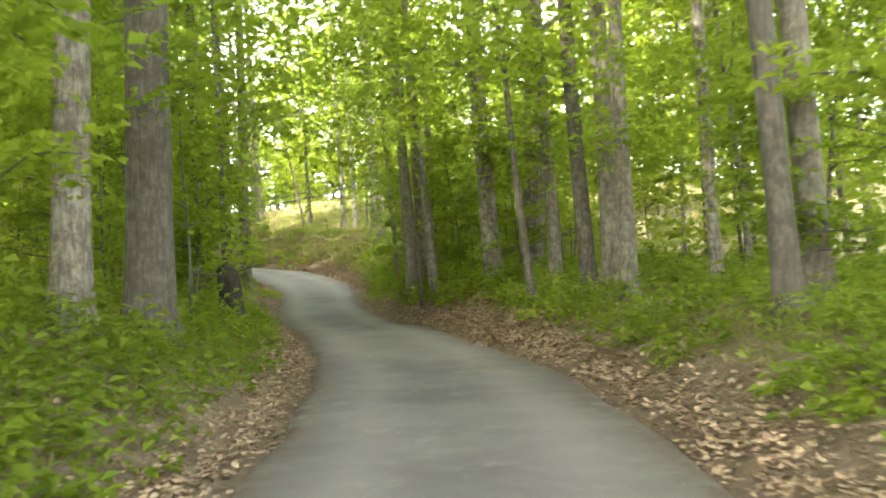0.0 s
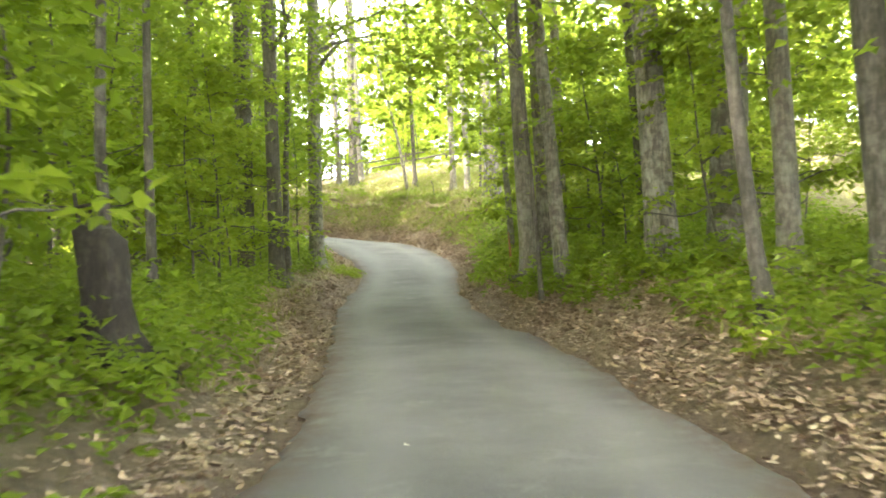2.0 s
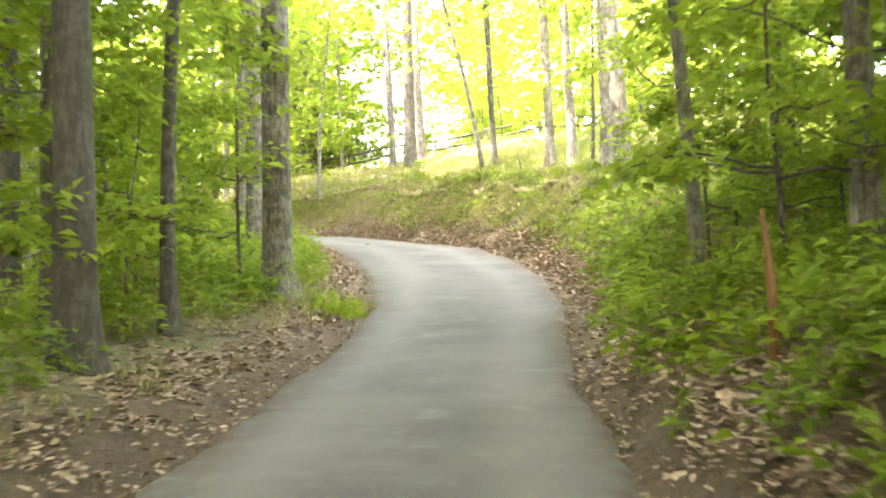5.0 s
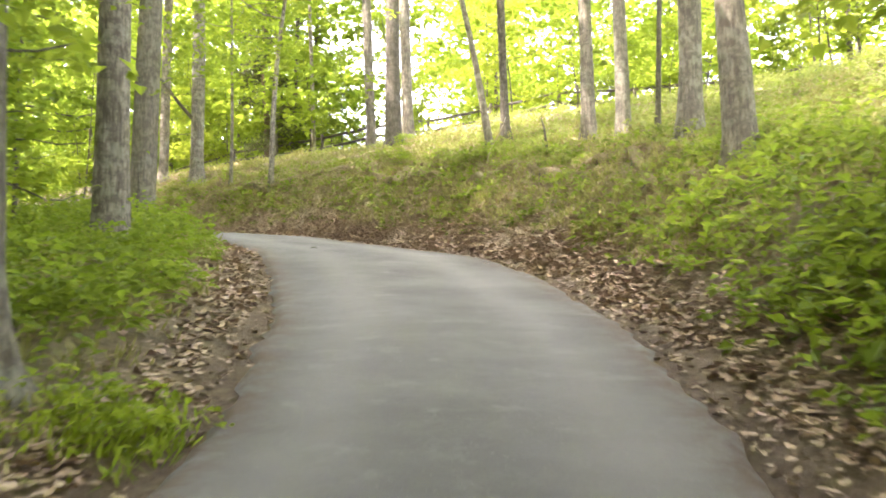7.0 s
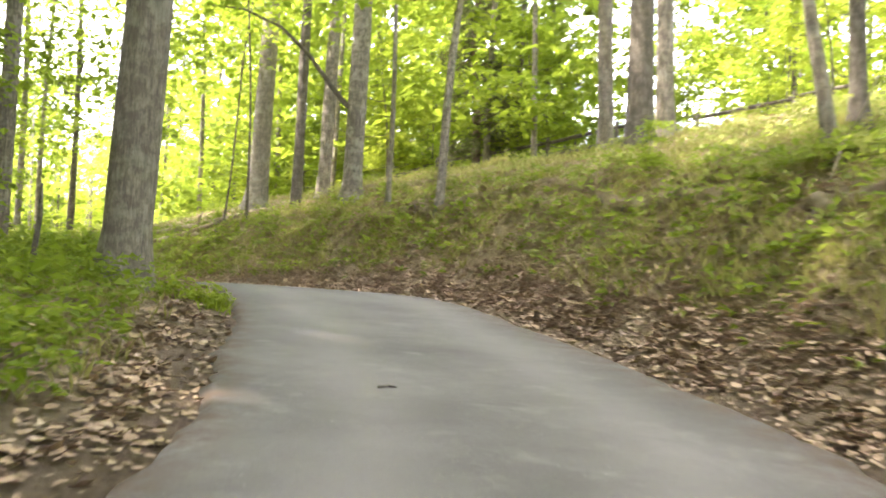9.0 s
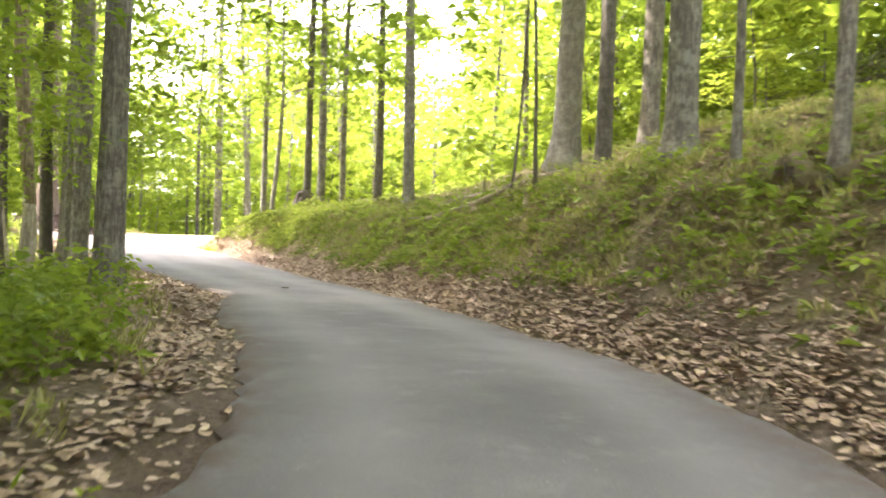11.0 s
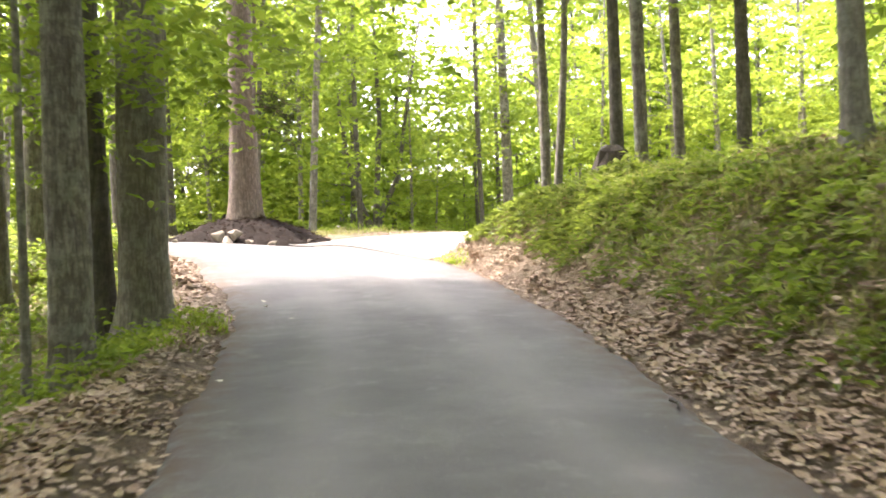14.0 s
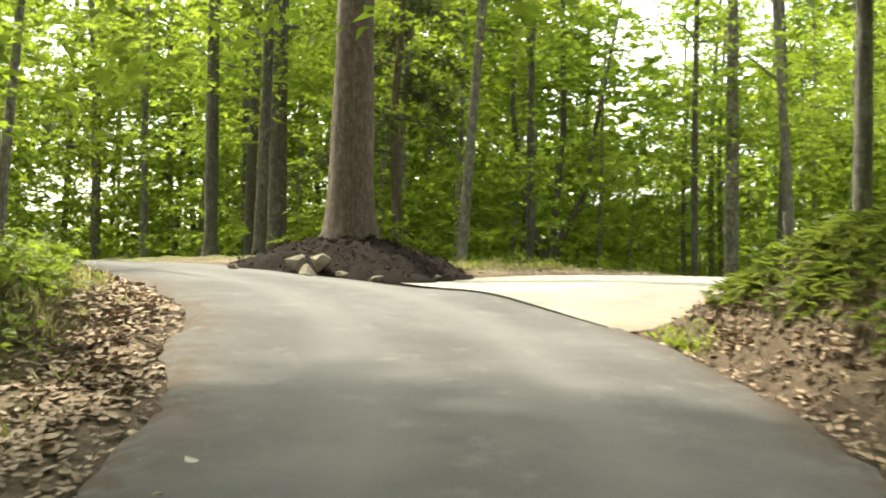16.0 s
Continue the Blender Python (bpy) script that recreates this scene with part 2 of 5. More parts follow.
def leaves_at(C, D, N, L, W, fold=0.25):
    """Pointed leaves, each two triangles folded on the midrib: base C, way D, normal N, length L, width W."""
    D = D / np.linalg.norm(D, axis=1, keepdims=True)
    S = np.cross(D, N)
    S /= np.linalg.norm(S, axis=1, keepdims=True) + 1e-9
    N = np.cross(S, D)
    L, W = L[:, None], W[:, None]
    mid = C + D * L * 0.45
    a, b = mid + S * W * 0.5 + N * W * fold, mid - S * W * 0.5 + N * W * fold
    V = np.stack([C, a, C + D * L, b], 1).reshape(-1, 3)
    k = np.arange(len(C))[:, None] * 4
    F = np.concatenate([k + [0, 2, 1], k + [0, 3, 2]], 1).reshape(-1, 3)
    return V, F


def curled_leaves(C, D, N, L, W, curl):
    """Dry leaves of four triangles, cupped along and across."""
    D = D / np.linalg.norm(D, axis=1, keepdims=True)
    S = np.cross(D, N)
    S /= np.linalg.norm(S, axis=1, keepdims=True) + 1e-9
    N = np.cross(S, D)
    L, W, k = L[:, None], W[:, None], curl[:, None] * L[:, None]
    near, far = C + D * L * 0.3, C + D * L * 0.72
    V = np.stack([C + N * k * 0.5, near + S * W * 0.5 + N * k * 0.35, near - S * W * 0.42 + N * k * 0.2, far + S * W * 0.38 + N * k * 0.6, far - S * W * 0.46 + N * k * 0.3, C + D * L + N * k], 1).reshape(-1, 3)
    i = np.arange(len(C))[:, None] * 6
    F = np.concatenate([i + [0, 1, 2], i + [1, 3, 4], i + [1, 4, 2], i + [3, 5, 4]], 1).reshape(-1, 3)
    return V, F


# ---- plan of the roads: centre of the way driven, and how far the edges lie to its sides ----
MAIN = [(4.5, -28, -2.0), (1.6, -13, -0.9), (0, 0, 0), (0.03, 6.92, 0.42), (-0.35, 13.98, 0.89), (-1.32, 21.45, 1.5), (-1.93, 24.66, 1.67),
        (-2.82, 29.06, 2.08), (-3.79, 33.91, 2.54), (-4.51, 37.77, 3.12), (-5.13, 40.42, 3.55), (-5.97, 42.99, 3.94), (-6.92, 45.23, 4.31),
        (-8.32, 48.02, 4.77), (-10.89, 51.25, 5.3), (-13.72, 54.31, 5.81), (-17.01, 56.64, 5.94), (-21.44, 59.21, 6.03), (-25.79, 61.25, 6.12),
        (-29.98, 62.76, 6.25), (-34.8, 64.5, 6.5), (-38.6, 65.4, 6.85), (-42.3, 64.9, 7.2), (-46.3, 62.8, 7.42), (-51.0, 61.0, 7.45), (-55.5, 58.0, 7.2), (-58.5, 52.0, 6.8)]
BRANCH = [(-43.05, 66.3, 7.22), (-43.9, 70.0, 7.42), (-47.5, 75.5, 7.35), (-53.5, 83.5, 6.6)]
# way along MAIN from its third point, left and right width
EDGES = [(-40, 1.45, 1.5), (0, 1.45, 1.5), (10, 1.42, 1.6), (13, 1.42, 1.65), (17, 1.45, 1.3), (22, 1.65, 1.0), (28, 1.78, 0.8), (33, 1.6, 0.95), (37, 1.32, 1.25),
         (42, 1.5, 1.5), (46, 1.55, 1.85), (50, 1.4, 1.98), (55, 1.02, 1.95), (60, 1.3, 1.5), (64, 1.6, 1.38), (68, 1.3, 1.5), (73, 1.65, 1.7), (77, 1.8, 1.95), (81, 2.15, 1.85), (84.5, 2.7, 1.75), (87, 2.5, 1.75), (89.5, 2.3, 1.8), (93, 1.9, 2.0), (97, 1.8, 1.8), (140, 1.8, 1.8)]
REACH = (0.0, 0.5, 1.0, 1.6, 2.2, 3.5, 6.0, 10.0, 16.0, 30.0)      # metres past the road's edge
BANK_RIGHT = [(-10, 0, .06, .3, .47, .5, .55, .6, .6, .4, 0), (18, 0, .12, .4, .6, .7, .75, .75, .7, .5, .2), (24, 0, .34, .62, .8, .9, 1.0, .95, .85, .7, .3), (31, 0, .3, .62, .8, .9, .95, 1.0, 1.1, 1.0, 1),
              (36, 0, .05, .25, .5, .7, 1.0, 1.5, 2.2, 3.0, 3.4), (41, 0, .08, .4, .95, 1.25, 1.7, 2.4, 3.3, 4.0, 4.2), (47, 0, .12, .55, 1.2, 1.7, 2.2, 3.0, 4.1, 4.95, 5.1), (66, 0, .12, .55, 1.3, 1.9, 2.5, 3.35, 4.4, 5.2, 5.4),
              (75, 0, .08, .5, 1.25, 1.6, 2.2, 3.4, 4.6, 5.0, 5.2), (80.5, 0, .1, .7, 1.5, 1.75, 2.1, 2.9, 4.0, 4.4, 4.4), (84.7, 0, .14, 1.1, 1.55, 1.7, 1.85, 2.2, 2.8, 3.0, 2), (86.3, 0, .05, .12, .17, .2, .25, .15, -.4, -1.5, -3)]
BANK_LEFT = [(-10, 0, .15, .42, .7, .9, 1.05, 1.0, .9, .6, 0), (13, 0, .15, .45, .75, .95, 1.05, 1.0, .8, .4, 0), (19, 0, .1, .35, .6, .75, .85, .8, .6, .3, 0), (26, 0, .06, .25, .42, .5, .6, .5, .3, 0, -.3), (36, 0, .04, .18, .3, .35, .4, .3, 0, -.4, -1),
             (55, 0, .04, .16, .18, .15, 0, -.4, -.8, -1.2, -2), (69, 0, .05, .1, 0, -.2, -.5, -.9, -1.2, -1.7, -2.5), (73, 0, .08, .06, -.5, -.9, -1.2, -1.3, -1.4, -1.8, -2.5), (77, 0, .05, -.1, -.45, -.6, -.8, -1.0, -1.3, -1.8, -2.5),
             (80, 0, .0, -.3, -.42, -.45, -.5, -.6, -.9, -1.4, -2.1), (86, 0, .04, .17, .27, .3, .2, 0, -.3, -.8, -1.5), (96, 0, .03, .08, .1, .1, 0, -.4, -1, -2, -3)]
LEVEL = [(-100, 0, .03, .07, .09, .1, .05, -.3, -1.0, -2.2, -4), (200, 0, .03, .07, .09, .1, .05, -.3, -1.0, -2.2, -4)]


# bare dirt beside the asphalt: way along, left and right width
DIRT = [(-40, 0.18, 0.22), (0, 0.14, 0.22), (16, 0.18, 0.22), (24, 0.25, 0.22), (28, 0.65, 0.32), (36, 0.61, 0.36), (41, 0.25, 0.25), (52, 0.36, 0.22), (60, 0.36, 0.18), (64, 0.65, 0.18), (68.5, 0.86, 0.18), (71, 0.50, 0.18), (78, 0.3, 0.2), (82, 0.29, 0.42), (140, 0.22, 0.42)]


def curve_through(points, step=0.4):
    P = np.array(points, float)
    P = np.vstack([2 * P[0] - P[1], P, 2 * P[-1] - P[-2]])
    out = []
    for a, b, c, d in zip(P, P[1:], P[2:], P[3:]):
        n = max(2, int(np.linalg.norm(c - b) / step))
        for t in np.arange(n) / n:
            out.append(0.5 * (2 * b + (c - a) * t + (2 * a - 5 * b + 4 * c - d) * t * t + (3 * b - a - 3 * c + d) * t ** 3))
    return np.array(out + [P[-2]])


class Road:
    def __init__(self, points, start, left, right):
        self.p = curve_through(points)
        self.s = np.r_[0, np.cumsum(np.linalg.norm(np.diff(self.p[:, :2], axis=0), axis=1))]
        self.s -= self.s[np.argmin(np.linalg.norm(self.p - np.array(start, float), axis=1))]
        t = np.gradient(self.p[:, :2], axis=0)
        self.t = t / np.linalg.norm(t, axis=1, keepdims=True)
        self.banks = [np.array(left, float), np.array(right, float)]

    def near(self, q):
        """For places q: way along, distance to the right, height of the road there."""
        j = np.concatenate([((c[:, None] - self.p[None, :, :2]) ** 2).sum(-1).argmin(1) for c in np.array_split(q, max(1, len(q) // 4000))])
        d = q - self.p[j, :2]
        t = self.t[j]
        along = (d * t).sum(1)
        return self.s[j] + along, d[:, 0] * t[:, 1] - d[:, 1] * t[:, 0], np.interp(self.s[j] + along, self.s, self.p[:, 2])

    def width(self, s, right):
        return np.full(np.shape(s), 2.0)

    def bank(self, s, e, right):
        rows = np.where(right, 1, 0)
        out = np.zeros(len(s))
        for side in (0, 1):
            b = self.banks[side]
            m = rows == side
            h = np.stack([np.interp(s[m], b[:, 0], b[:, k + 1]) for k in range(len(REACH))], 1)
            k = np.clip(np.searchsorted(REACH, e[m]) - 1, 0, len(REACH) - 2)
            lo, hi = np.array(REACH)[k], np.array(REACH)[k + 1]
            f = np.clip((e[m] - lo) / (hi - lo), 0, 1)
            i = np.arange(m.sum())
            out[m] = h[i, k] * (1 - f) + h[i, k + 1] * f
        return out


class MainRoad(Road):
    def width(self, s, right):
        e = np.array(EDGES)
        w = np.where(right, np.interp(s, e[:, 0], e[:, 2]), np.interp(s, e[:, 0], e[:, 1]))
        return w + 0.035 * np.sin(s * 1.7 + np.where(right, 0, 2)) + 0.02 * np.sin(s * 4.3 + np.where(right, 1, 0)) * np.sin(s * 0.9) + 0.015 * np.sin(s * 12.7 + np.where(right, 2, 0))


class BranchRoad(Road):
    def width(self, s, right):
        return np.interp(s, [0, 3, 8, 14], [3.7, 3.2, 2.5, 2.2])


main_road = MainRoad(MAIN, (0, 0, 0), BANK_LEFT, BANK_RIGHT)
branch_road = BranchRoad(BRANCH, BRANCH[0], LEVEL, LEVEL)
ROADS = (main_road, branch_road)


def ripple(x, y, size, seed):
    """Soft bumps between -1 and 1."""
    r = np.random.default_rng(seed)
    out = 0
    for _ in range(6):
        a, k = r.uniform(0, 2 * np.pi), r.uniform(0.6, 1.6) * 2 * np.pi / size
        out = out + np.sin((x * np.cos(a) + y * np.sin(a)) * k + r.uniform(0, 6.3))
    return out / 3.5


def lie(x, y):
    """Ground height, metres past the nearest road's edge, way along the main road, and distance to its right."""
    x, y = np.atleast_1d(np.asarray(x, float)), np.atleast_1d(np.asarray(y, float))
    q = np.stack([x, y], 1)
    top = bottom = flat = weight = 0
    least = np.full(len(x), 1e9)
    for road in ROADS:
        s, d, z = road.near(q)
        right = d > 0
        past = np.hypot(np.maximum(0, np.abs(d) - road.width(s, right)), np.maximum(0, np.maximum(s - road.s[-1], road.s[0] - s)))
        if road is main_road:
            along, side = s, d
        h = z + road.bank(s, past, right)
        w = 1 / (past + 0.25) ** 3
        top, bottom = top + w * h, bottom + w
        f = 1 / (np.hypot(d, np.maximum(0, np.maximum(s - road.s[-1], road.s[0] - s))) + 0.6) ** 4
        flat, weight = flat + f * z, weight + f
        least = np.minimum(least, past)
    pave = flat / weight
    z = top / bottom
    rough = np.clip((least - 0.3) / 1.5, 0, 1)
    z = z + rough * (0.09 * ripple(x, y, 2.2, 1) + 0.035 * ripple(x, y, 0.7, 2) + 0.25 * np.clip((least - 3) / 8, 0, 1) * ripple(x, y, 9, 3))
    cut = np.where((side > 0) & (along > 42) & (along < 87), np.clip((least - 0.7) / 0.6, 0, 1) * np.clip((9 - least) / 4, 0, 1), 0)
    z = z + cut * (0.07 * ripple(x, y, 1.3, 5) + 0.08 * np.abs(ripple(x + 0.5 * y, y * 2, 2.6, 6)) - 0.08)
    k = np.clip((least - 0.08) / 0.35, 0, 1)
    return (pave - 0.05) * (1 - k) + z * k, least, along, side, pave


def ground_at(x, y):
    return float(lie(x, y)[0][0])


# ---- ground ----
def build_ground():
    def axis(lo, hi, step, far):
        core = np.arange(lo, hi + 0.01, step)
        out = [0.6 * 1.35 ** k for k in range(1, 40)]
        out = np.cumsum([v for v in out if v < far])
        out = out[out < far]
        return np.r_[lo - out[::-1], core, hi + out]
    gx, gy = axis(-60, 12, 0.21, 1500), axis(-8, 80, 0.21, 1500)
    X, Y = np.meshgrid(gx, gy)
    z, least, along, side, _ = lie(X.ravel(), Y.ravel())
    far = np.clip((least - 35) / 60, 0, 1)
    z = z * (1 - far) + 3.0 * far
    n, m = len(gx), len(gy)
    i, j = np.meshgrid(np.arange(m - 1), np.arange(n - 1), indexing="ij")
    k = (i * n + j).ravel()
    me = mesh_from("ground", np.stack([X.ravel(), Y.ravel(), z], 1), np.stack([k, k + 1, k + n + 1, k + n], 1), SOIL, True)
    right = np.interp(along, [40, 48, 66, 72, 80, 90], [0.6, 0.45, 0.4, 0.7, 0.9, 0.9]) * np.where((along > 66) & (along < 84), np.clip(1 - (least - 2.6) / 0.8, 0.2, 1), 1)
    moss = np.clip((least - 0.8) / 0.5, 0, 1) * np.where(side > 0, right, 0.7)
    moss = moss + 0.75 * np.clip((least - 0.7) / 0.25, 0, 1) * np.clip((3 - least) / 0.6, 0, 1) * np.where(side > 0, np.interp(along, [68, 74, 79, 87, 88], [0, 0.4, 1, 1, 0]), 0)
    d = np.array(DIRT)
    wide = np.where(side > 0, np.interp(along, d[:, 0], d[:, 2]), np.interp(along, d[:, 0], d[:, 1]))
    dirt = np.clip(1.4 - least / wide * 0.9, 0, 1)
    for key, v in (("moss", moss), ("dirt", dirt)):
        me.attributes.new(key, 'FLOAT', 'POINT').data.foreach_set("value", v.astype(np.float32))
    return tagged(new("ground", me), "leaf-littered woodland soil rising to a mossy bank beside the road", "ground", kind="structure")


def build_strip(name, road, lo, hi, mat, lift, label, tracks=(-0.75, 0.75), seed=0):
    s = np.arange(lo, hi, 0.2)
    p = np.stack([np.interp(s, road.s, road.p[:, k]) for k in range(2)], 1)
    t = np.stack([np.interp(s, road.s, road.t[:, k]) for k in range(2)], 1)
    r = np.stack([t[:, 1], -t[:, 0]], 1)
    rng = np.random.default_rng(seed)
    wl = road.width(s, np.zeros(len(s), bool)) + rng.normal(0, 0.018, len(s))
    wr = road.width(s, np.ones(len(s), bool)) + rng.normal(0, 0.018, len(s))
    cols = np.r_[-1.0, -0.95, -0.88, np.linspace(-0.8, 0.8, 17), 0.88, 0.95, 1.0]
    off = np.where(cols[None] < 0, cols[None] * wl[:, None], cols[None] * wr[:, None])
    q = p[:, None] + off[..., None] * r[:, None]
    flat = q.reshape(-1, 2)
    pave = lie(flat[:, 0], flat[:, 1])[4]
    crown = 0.02 * (1 - np.abs(np.tile(cols, len(s))) ** 2) - 0.035 * (np.abs(np.tile(cols, len(s))) > 0.97)
    V = np.column_stack([flat, pave + crown + lift])
    n = len(cols)
    i, j = np.meshgrid(np.arange(len(s) - 1), np.arange(n - 1), indexing="ij")
    k = (i * n + j).ravel()
    me = mesh_from(name, V, np.stack([k, k + 1, k + n + 1, k + n], 1), mat, True)
    rim = np.clip((np.abs(np.tile(cols, len(s))) - 0.76) / 0.2, 0, 1)
    lane = off.ravel() - 0.5 * np.repeat(wr - wl, n)
    track = sum(np.exp(-((lane - c) / 0.28) ** 2) for c in tracks) * 0.48
    for key, v in (("rim", rim), ("track", np.clip(track, 0, 1))):
        me.attributes.new(key, 'FLOAT', 'POINT').data.foreach_set("value", v.astype(np.float32))
    return tagged(new(name, me), label, "road", kind="structure")


build_ground()
build_strip("road", main_road, -29, 112, ASPHALT, 0.0, "narrow grey asphalt road with soft dirt edges")
build_strip("road_branch", branch_road, 0.0, 20, PALE_ROAD, 0.014, "pale sunlit gravel drive joining the road", seed=2)


# ---- trees ----
def trunk_mesh(r, height, lean, seed, mat, flare=0.7, bend=0.25, sides=12, foot=0.22):
    """A tapered, slightly crooked stem with a root flare; lean is metres sideways at its top."""
    rng = np.random.default_rng(seed)
    h = np.r_[-0.4, -0.05, 0.12, 0.3, 0.6, 1.1, np.linspace(1.8, height, 10)]
    a, b = rng.uniform(0, 6.3, 2)
    k = h.clip(0) / height
    wob = bend * np.sin(k * 5 + a) * k
    x = lean[0] * k + wob * np.cos(b)
    y = lean[1] * k + wob * np.sin(b)
    rad = r * (1 - 0.62 * k) * (1 + flare * np.exp(-h.clip(0) / foot))
    V, F = tube(np.stack([x, y, h], 1), rad, sides)
    ring = len(h) * sides
    ang = np.tile(np.arange(sides), len(h)) / sides * 2 * np.pi
    hh = np.repeat(h, sides)
    lobes = 1 + 0.16 * np.exp(-hh.clip(0) / 0.35) * np.sin(ang * rng.integers(3, 5) + rng.uniform(0, 6)) + 0.05 * np.sin(ang * 2 + hh * 1.3 + a) + 0.03 * rng.standard_normal(ring)
    c = np.repeat(np.stack([x, y], 1), sides, 0)
    V[:ring, :2] = c + (V[:ring, :2] - c) * lobes[:, None]
    return mesh_from("trunk", V, F, mat, True), np.stack([x, y, h], 1), rad


def sprays(rng, n, origin, length, leaf, per, spread=0.55, droop=0.15):
    """Flat leafy twigs: per leaves on each of n twigs that start at origin (n,3)."""
    a = rng.uniform(0, 2 * np.pi, n)
    tilt = rng.normal(0.05, 0.2, n)
    D = np.stack([np.cos(a) * np.cos(tilt), np.sin(a) * np.cos(tilt), np.sin(tilt)], 1)
    L = length * rng.uniform(0.6, 1.3, n)
    f = (np.arange(per) + 0.5) / per
    C = origin[:, None] + D[:, None] * (L[:, None] * f)[..., None]
    C[..., 2] -= droop * (L[:, None] * f) ** 2
    C += rng.normal(0, 0.12 * length, C.shape) * [1, 1, 0.35]
    side = np.where(np.arange(per) % 2, 1, -1) * spread
    ang = a[:, None] + side[None] * 2.0 + rng.normal(0, 0.5, (n, per))
    d = np.stack([np.cos(ang), np.sin(ang), rng.normal(-0.25, 0.3, ang.shape)], -1).reshape(-1, 3)
    N = np.array([0, 0, 1.0]) + rng.normal(0, 0.38, (n * per, 3))
    size = leaf * rng.uniform(0.65, 1.3, n * per)
    return leaves_at(C.reshape(-1, 3), d, N, size, size * rng.uniform(0.5, 0.7, n * per))


def branch_set(rng, stem, rad, lo, hi, count, length, rise=0.35, thick=0.35):
    """Limbs from a stem between two heights; gives their mesh data and points along them."""
    pieces, pts = [], []
    for h in rng.uniform(lo, hi, count):
        a = rng.uniform(0, 2 * np.pi)
        base = np.array([np.interp(h, stem[:, 2], stem[:, k]) for k in range(3)])
        r0 = np.interp(h, stem[:, 2], rad) * thick
        L = length * rng.uniform(0.6, 1.2) * (1 - 0.45 * (h - lo) / max(hi - lo, 0.1))
        f = np.linspace(0, 1, 6)
        P = base + np.stack([np.cos(a + 0.4 * f * rng.normal()) * L * f, np.sin(a + 0.4 * f * rng.normal()) * L * f, rise * L * f * (1 - 0.4 * f) + 0.06 * L * np.sin(f * 6 + a)], 1)
        pieces.append(tube(P, r0 * (1 - 0.85 * f) + 0.004, 5, cap=False))
        for u in rng.uniform(0.3, 1.05, max(2, int(L * 2.2))):
            pts.append(base + (P[-1] - base) * u + [0, 0, 0.1 * L * np.sin(u * 3)])
    return pieces, np.array(pts)


def crown_data(seed, lo, hi, reach, n, leaf, per):
    """Leaves of a crown: twigs scattered in uneven masses round the stem's axis."""
    rng = np.random.default_rng(seed)
    k = max(10, n // 9)
    h = rng.uniform(lo, hi, k)
    u = (h - lo) / (hi - lo)
    shape = np.interp(u, [0, 0.25, 0.6, 1], [0.75, 1.0, 0.9, 0.3])
    a = rng.uniform(0, 2 * np.pi, k)
    r = reach * shape * np.sqrt(rng.uniform(0.06, 1, k)) * (1 + 0.3 * np.sin(a * 3 + seed))
    centre = np.stack([r * np.cos(a), r * np.sin(a), h], 1)
    o = centre[rng.integers(0, k, n)] + rng.normal(0, 1, (n, 3)) * [0.55, 0.55, 0.28]
    return sprays(rng, n, o, 0.55 + leaf, leaf, per)


def crown_mesh(seed, lo, hi, reach, n, leaf, per, mat):
    return mesh_from("crown", *crown_data(seed, lo, hi, reach, n, leaf, per), mat)


def tall_crown(seed, mat, thick=165):
    """A thin lower skirt of leaves and a dense roof above it."""
    skirt = crown_data(seed, 2.4, 11.0, 3.7, 440, 0.15, 9)
    roof = crown_data(seed + 50, 11.0, 20.0, 4.7, thick, 0.5, 6)
    return mesh_from("crown", *joined([skirt, roof]), mat)


# the thick roofs of CROWN_HIGH lie above the view, added to shade the road
CROWN_HIGH = [tall_crown(100 + k, LEAF, 320) for k in range(4)]
CROWN_OPEN = [tall_crown(150 + k, LEAF, 45) for k in range(4)]
CROWN_HILL = [mesh_from("crown", *joined([crown_data(170 + k, 4.0, 12.0, 3.4, 230, 0.16, 9), crown_data(180 + k, 12.0, 20.0, 4.4, 45, 0.5, 6)]), LEAF) for k in range(4)]
CROWN_LOW = [crown_mesh(200 + k, 0.9, 11, 3.2, 400, 0.2, 8, LEAF if k % 2 else LEAF_LIGHT) for k in range(4)]
CROWN_FAR = [crown_mesh(250 + k, 0.2, 17, 3.6, 400, 0.46, 6, LEAF) for k in range(4)]
CROWN_AIRY = [crown_mesh(280 + k, 1.5, 16, 3.8, 480, 0.36, 6, LEAF) for k in range(2)]
CROWN_TOP = crown_mesh(290, 9.5, 20, 4.2, 190, 0.42, 6, LEAF)
CROWN_ROOF = crown_mesh(291, 10, 20, 4.4, 420, 0.5, 6, LEAF)
CROWN_SLIM = [crown_mesh(300 + k, 3.5, 11, 1.9, 150, 0.2, 8, LEAF_LIGHT if k % 2 else LEAF) for k in range(3)]


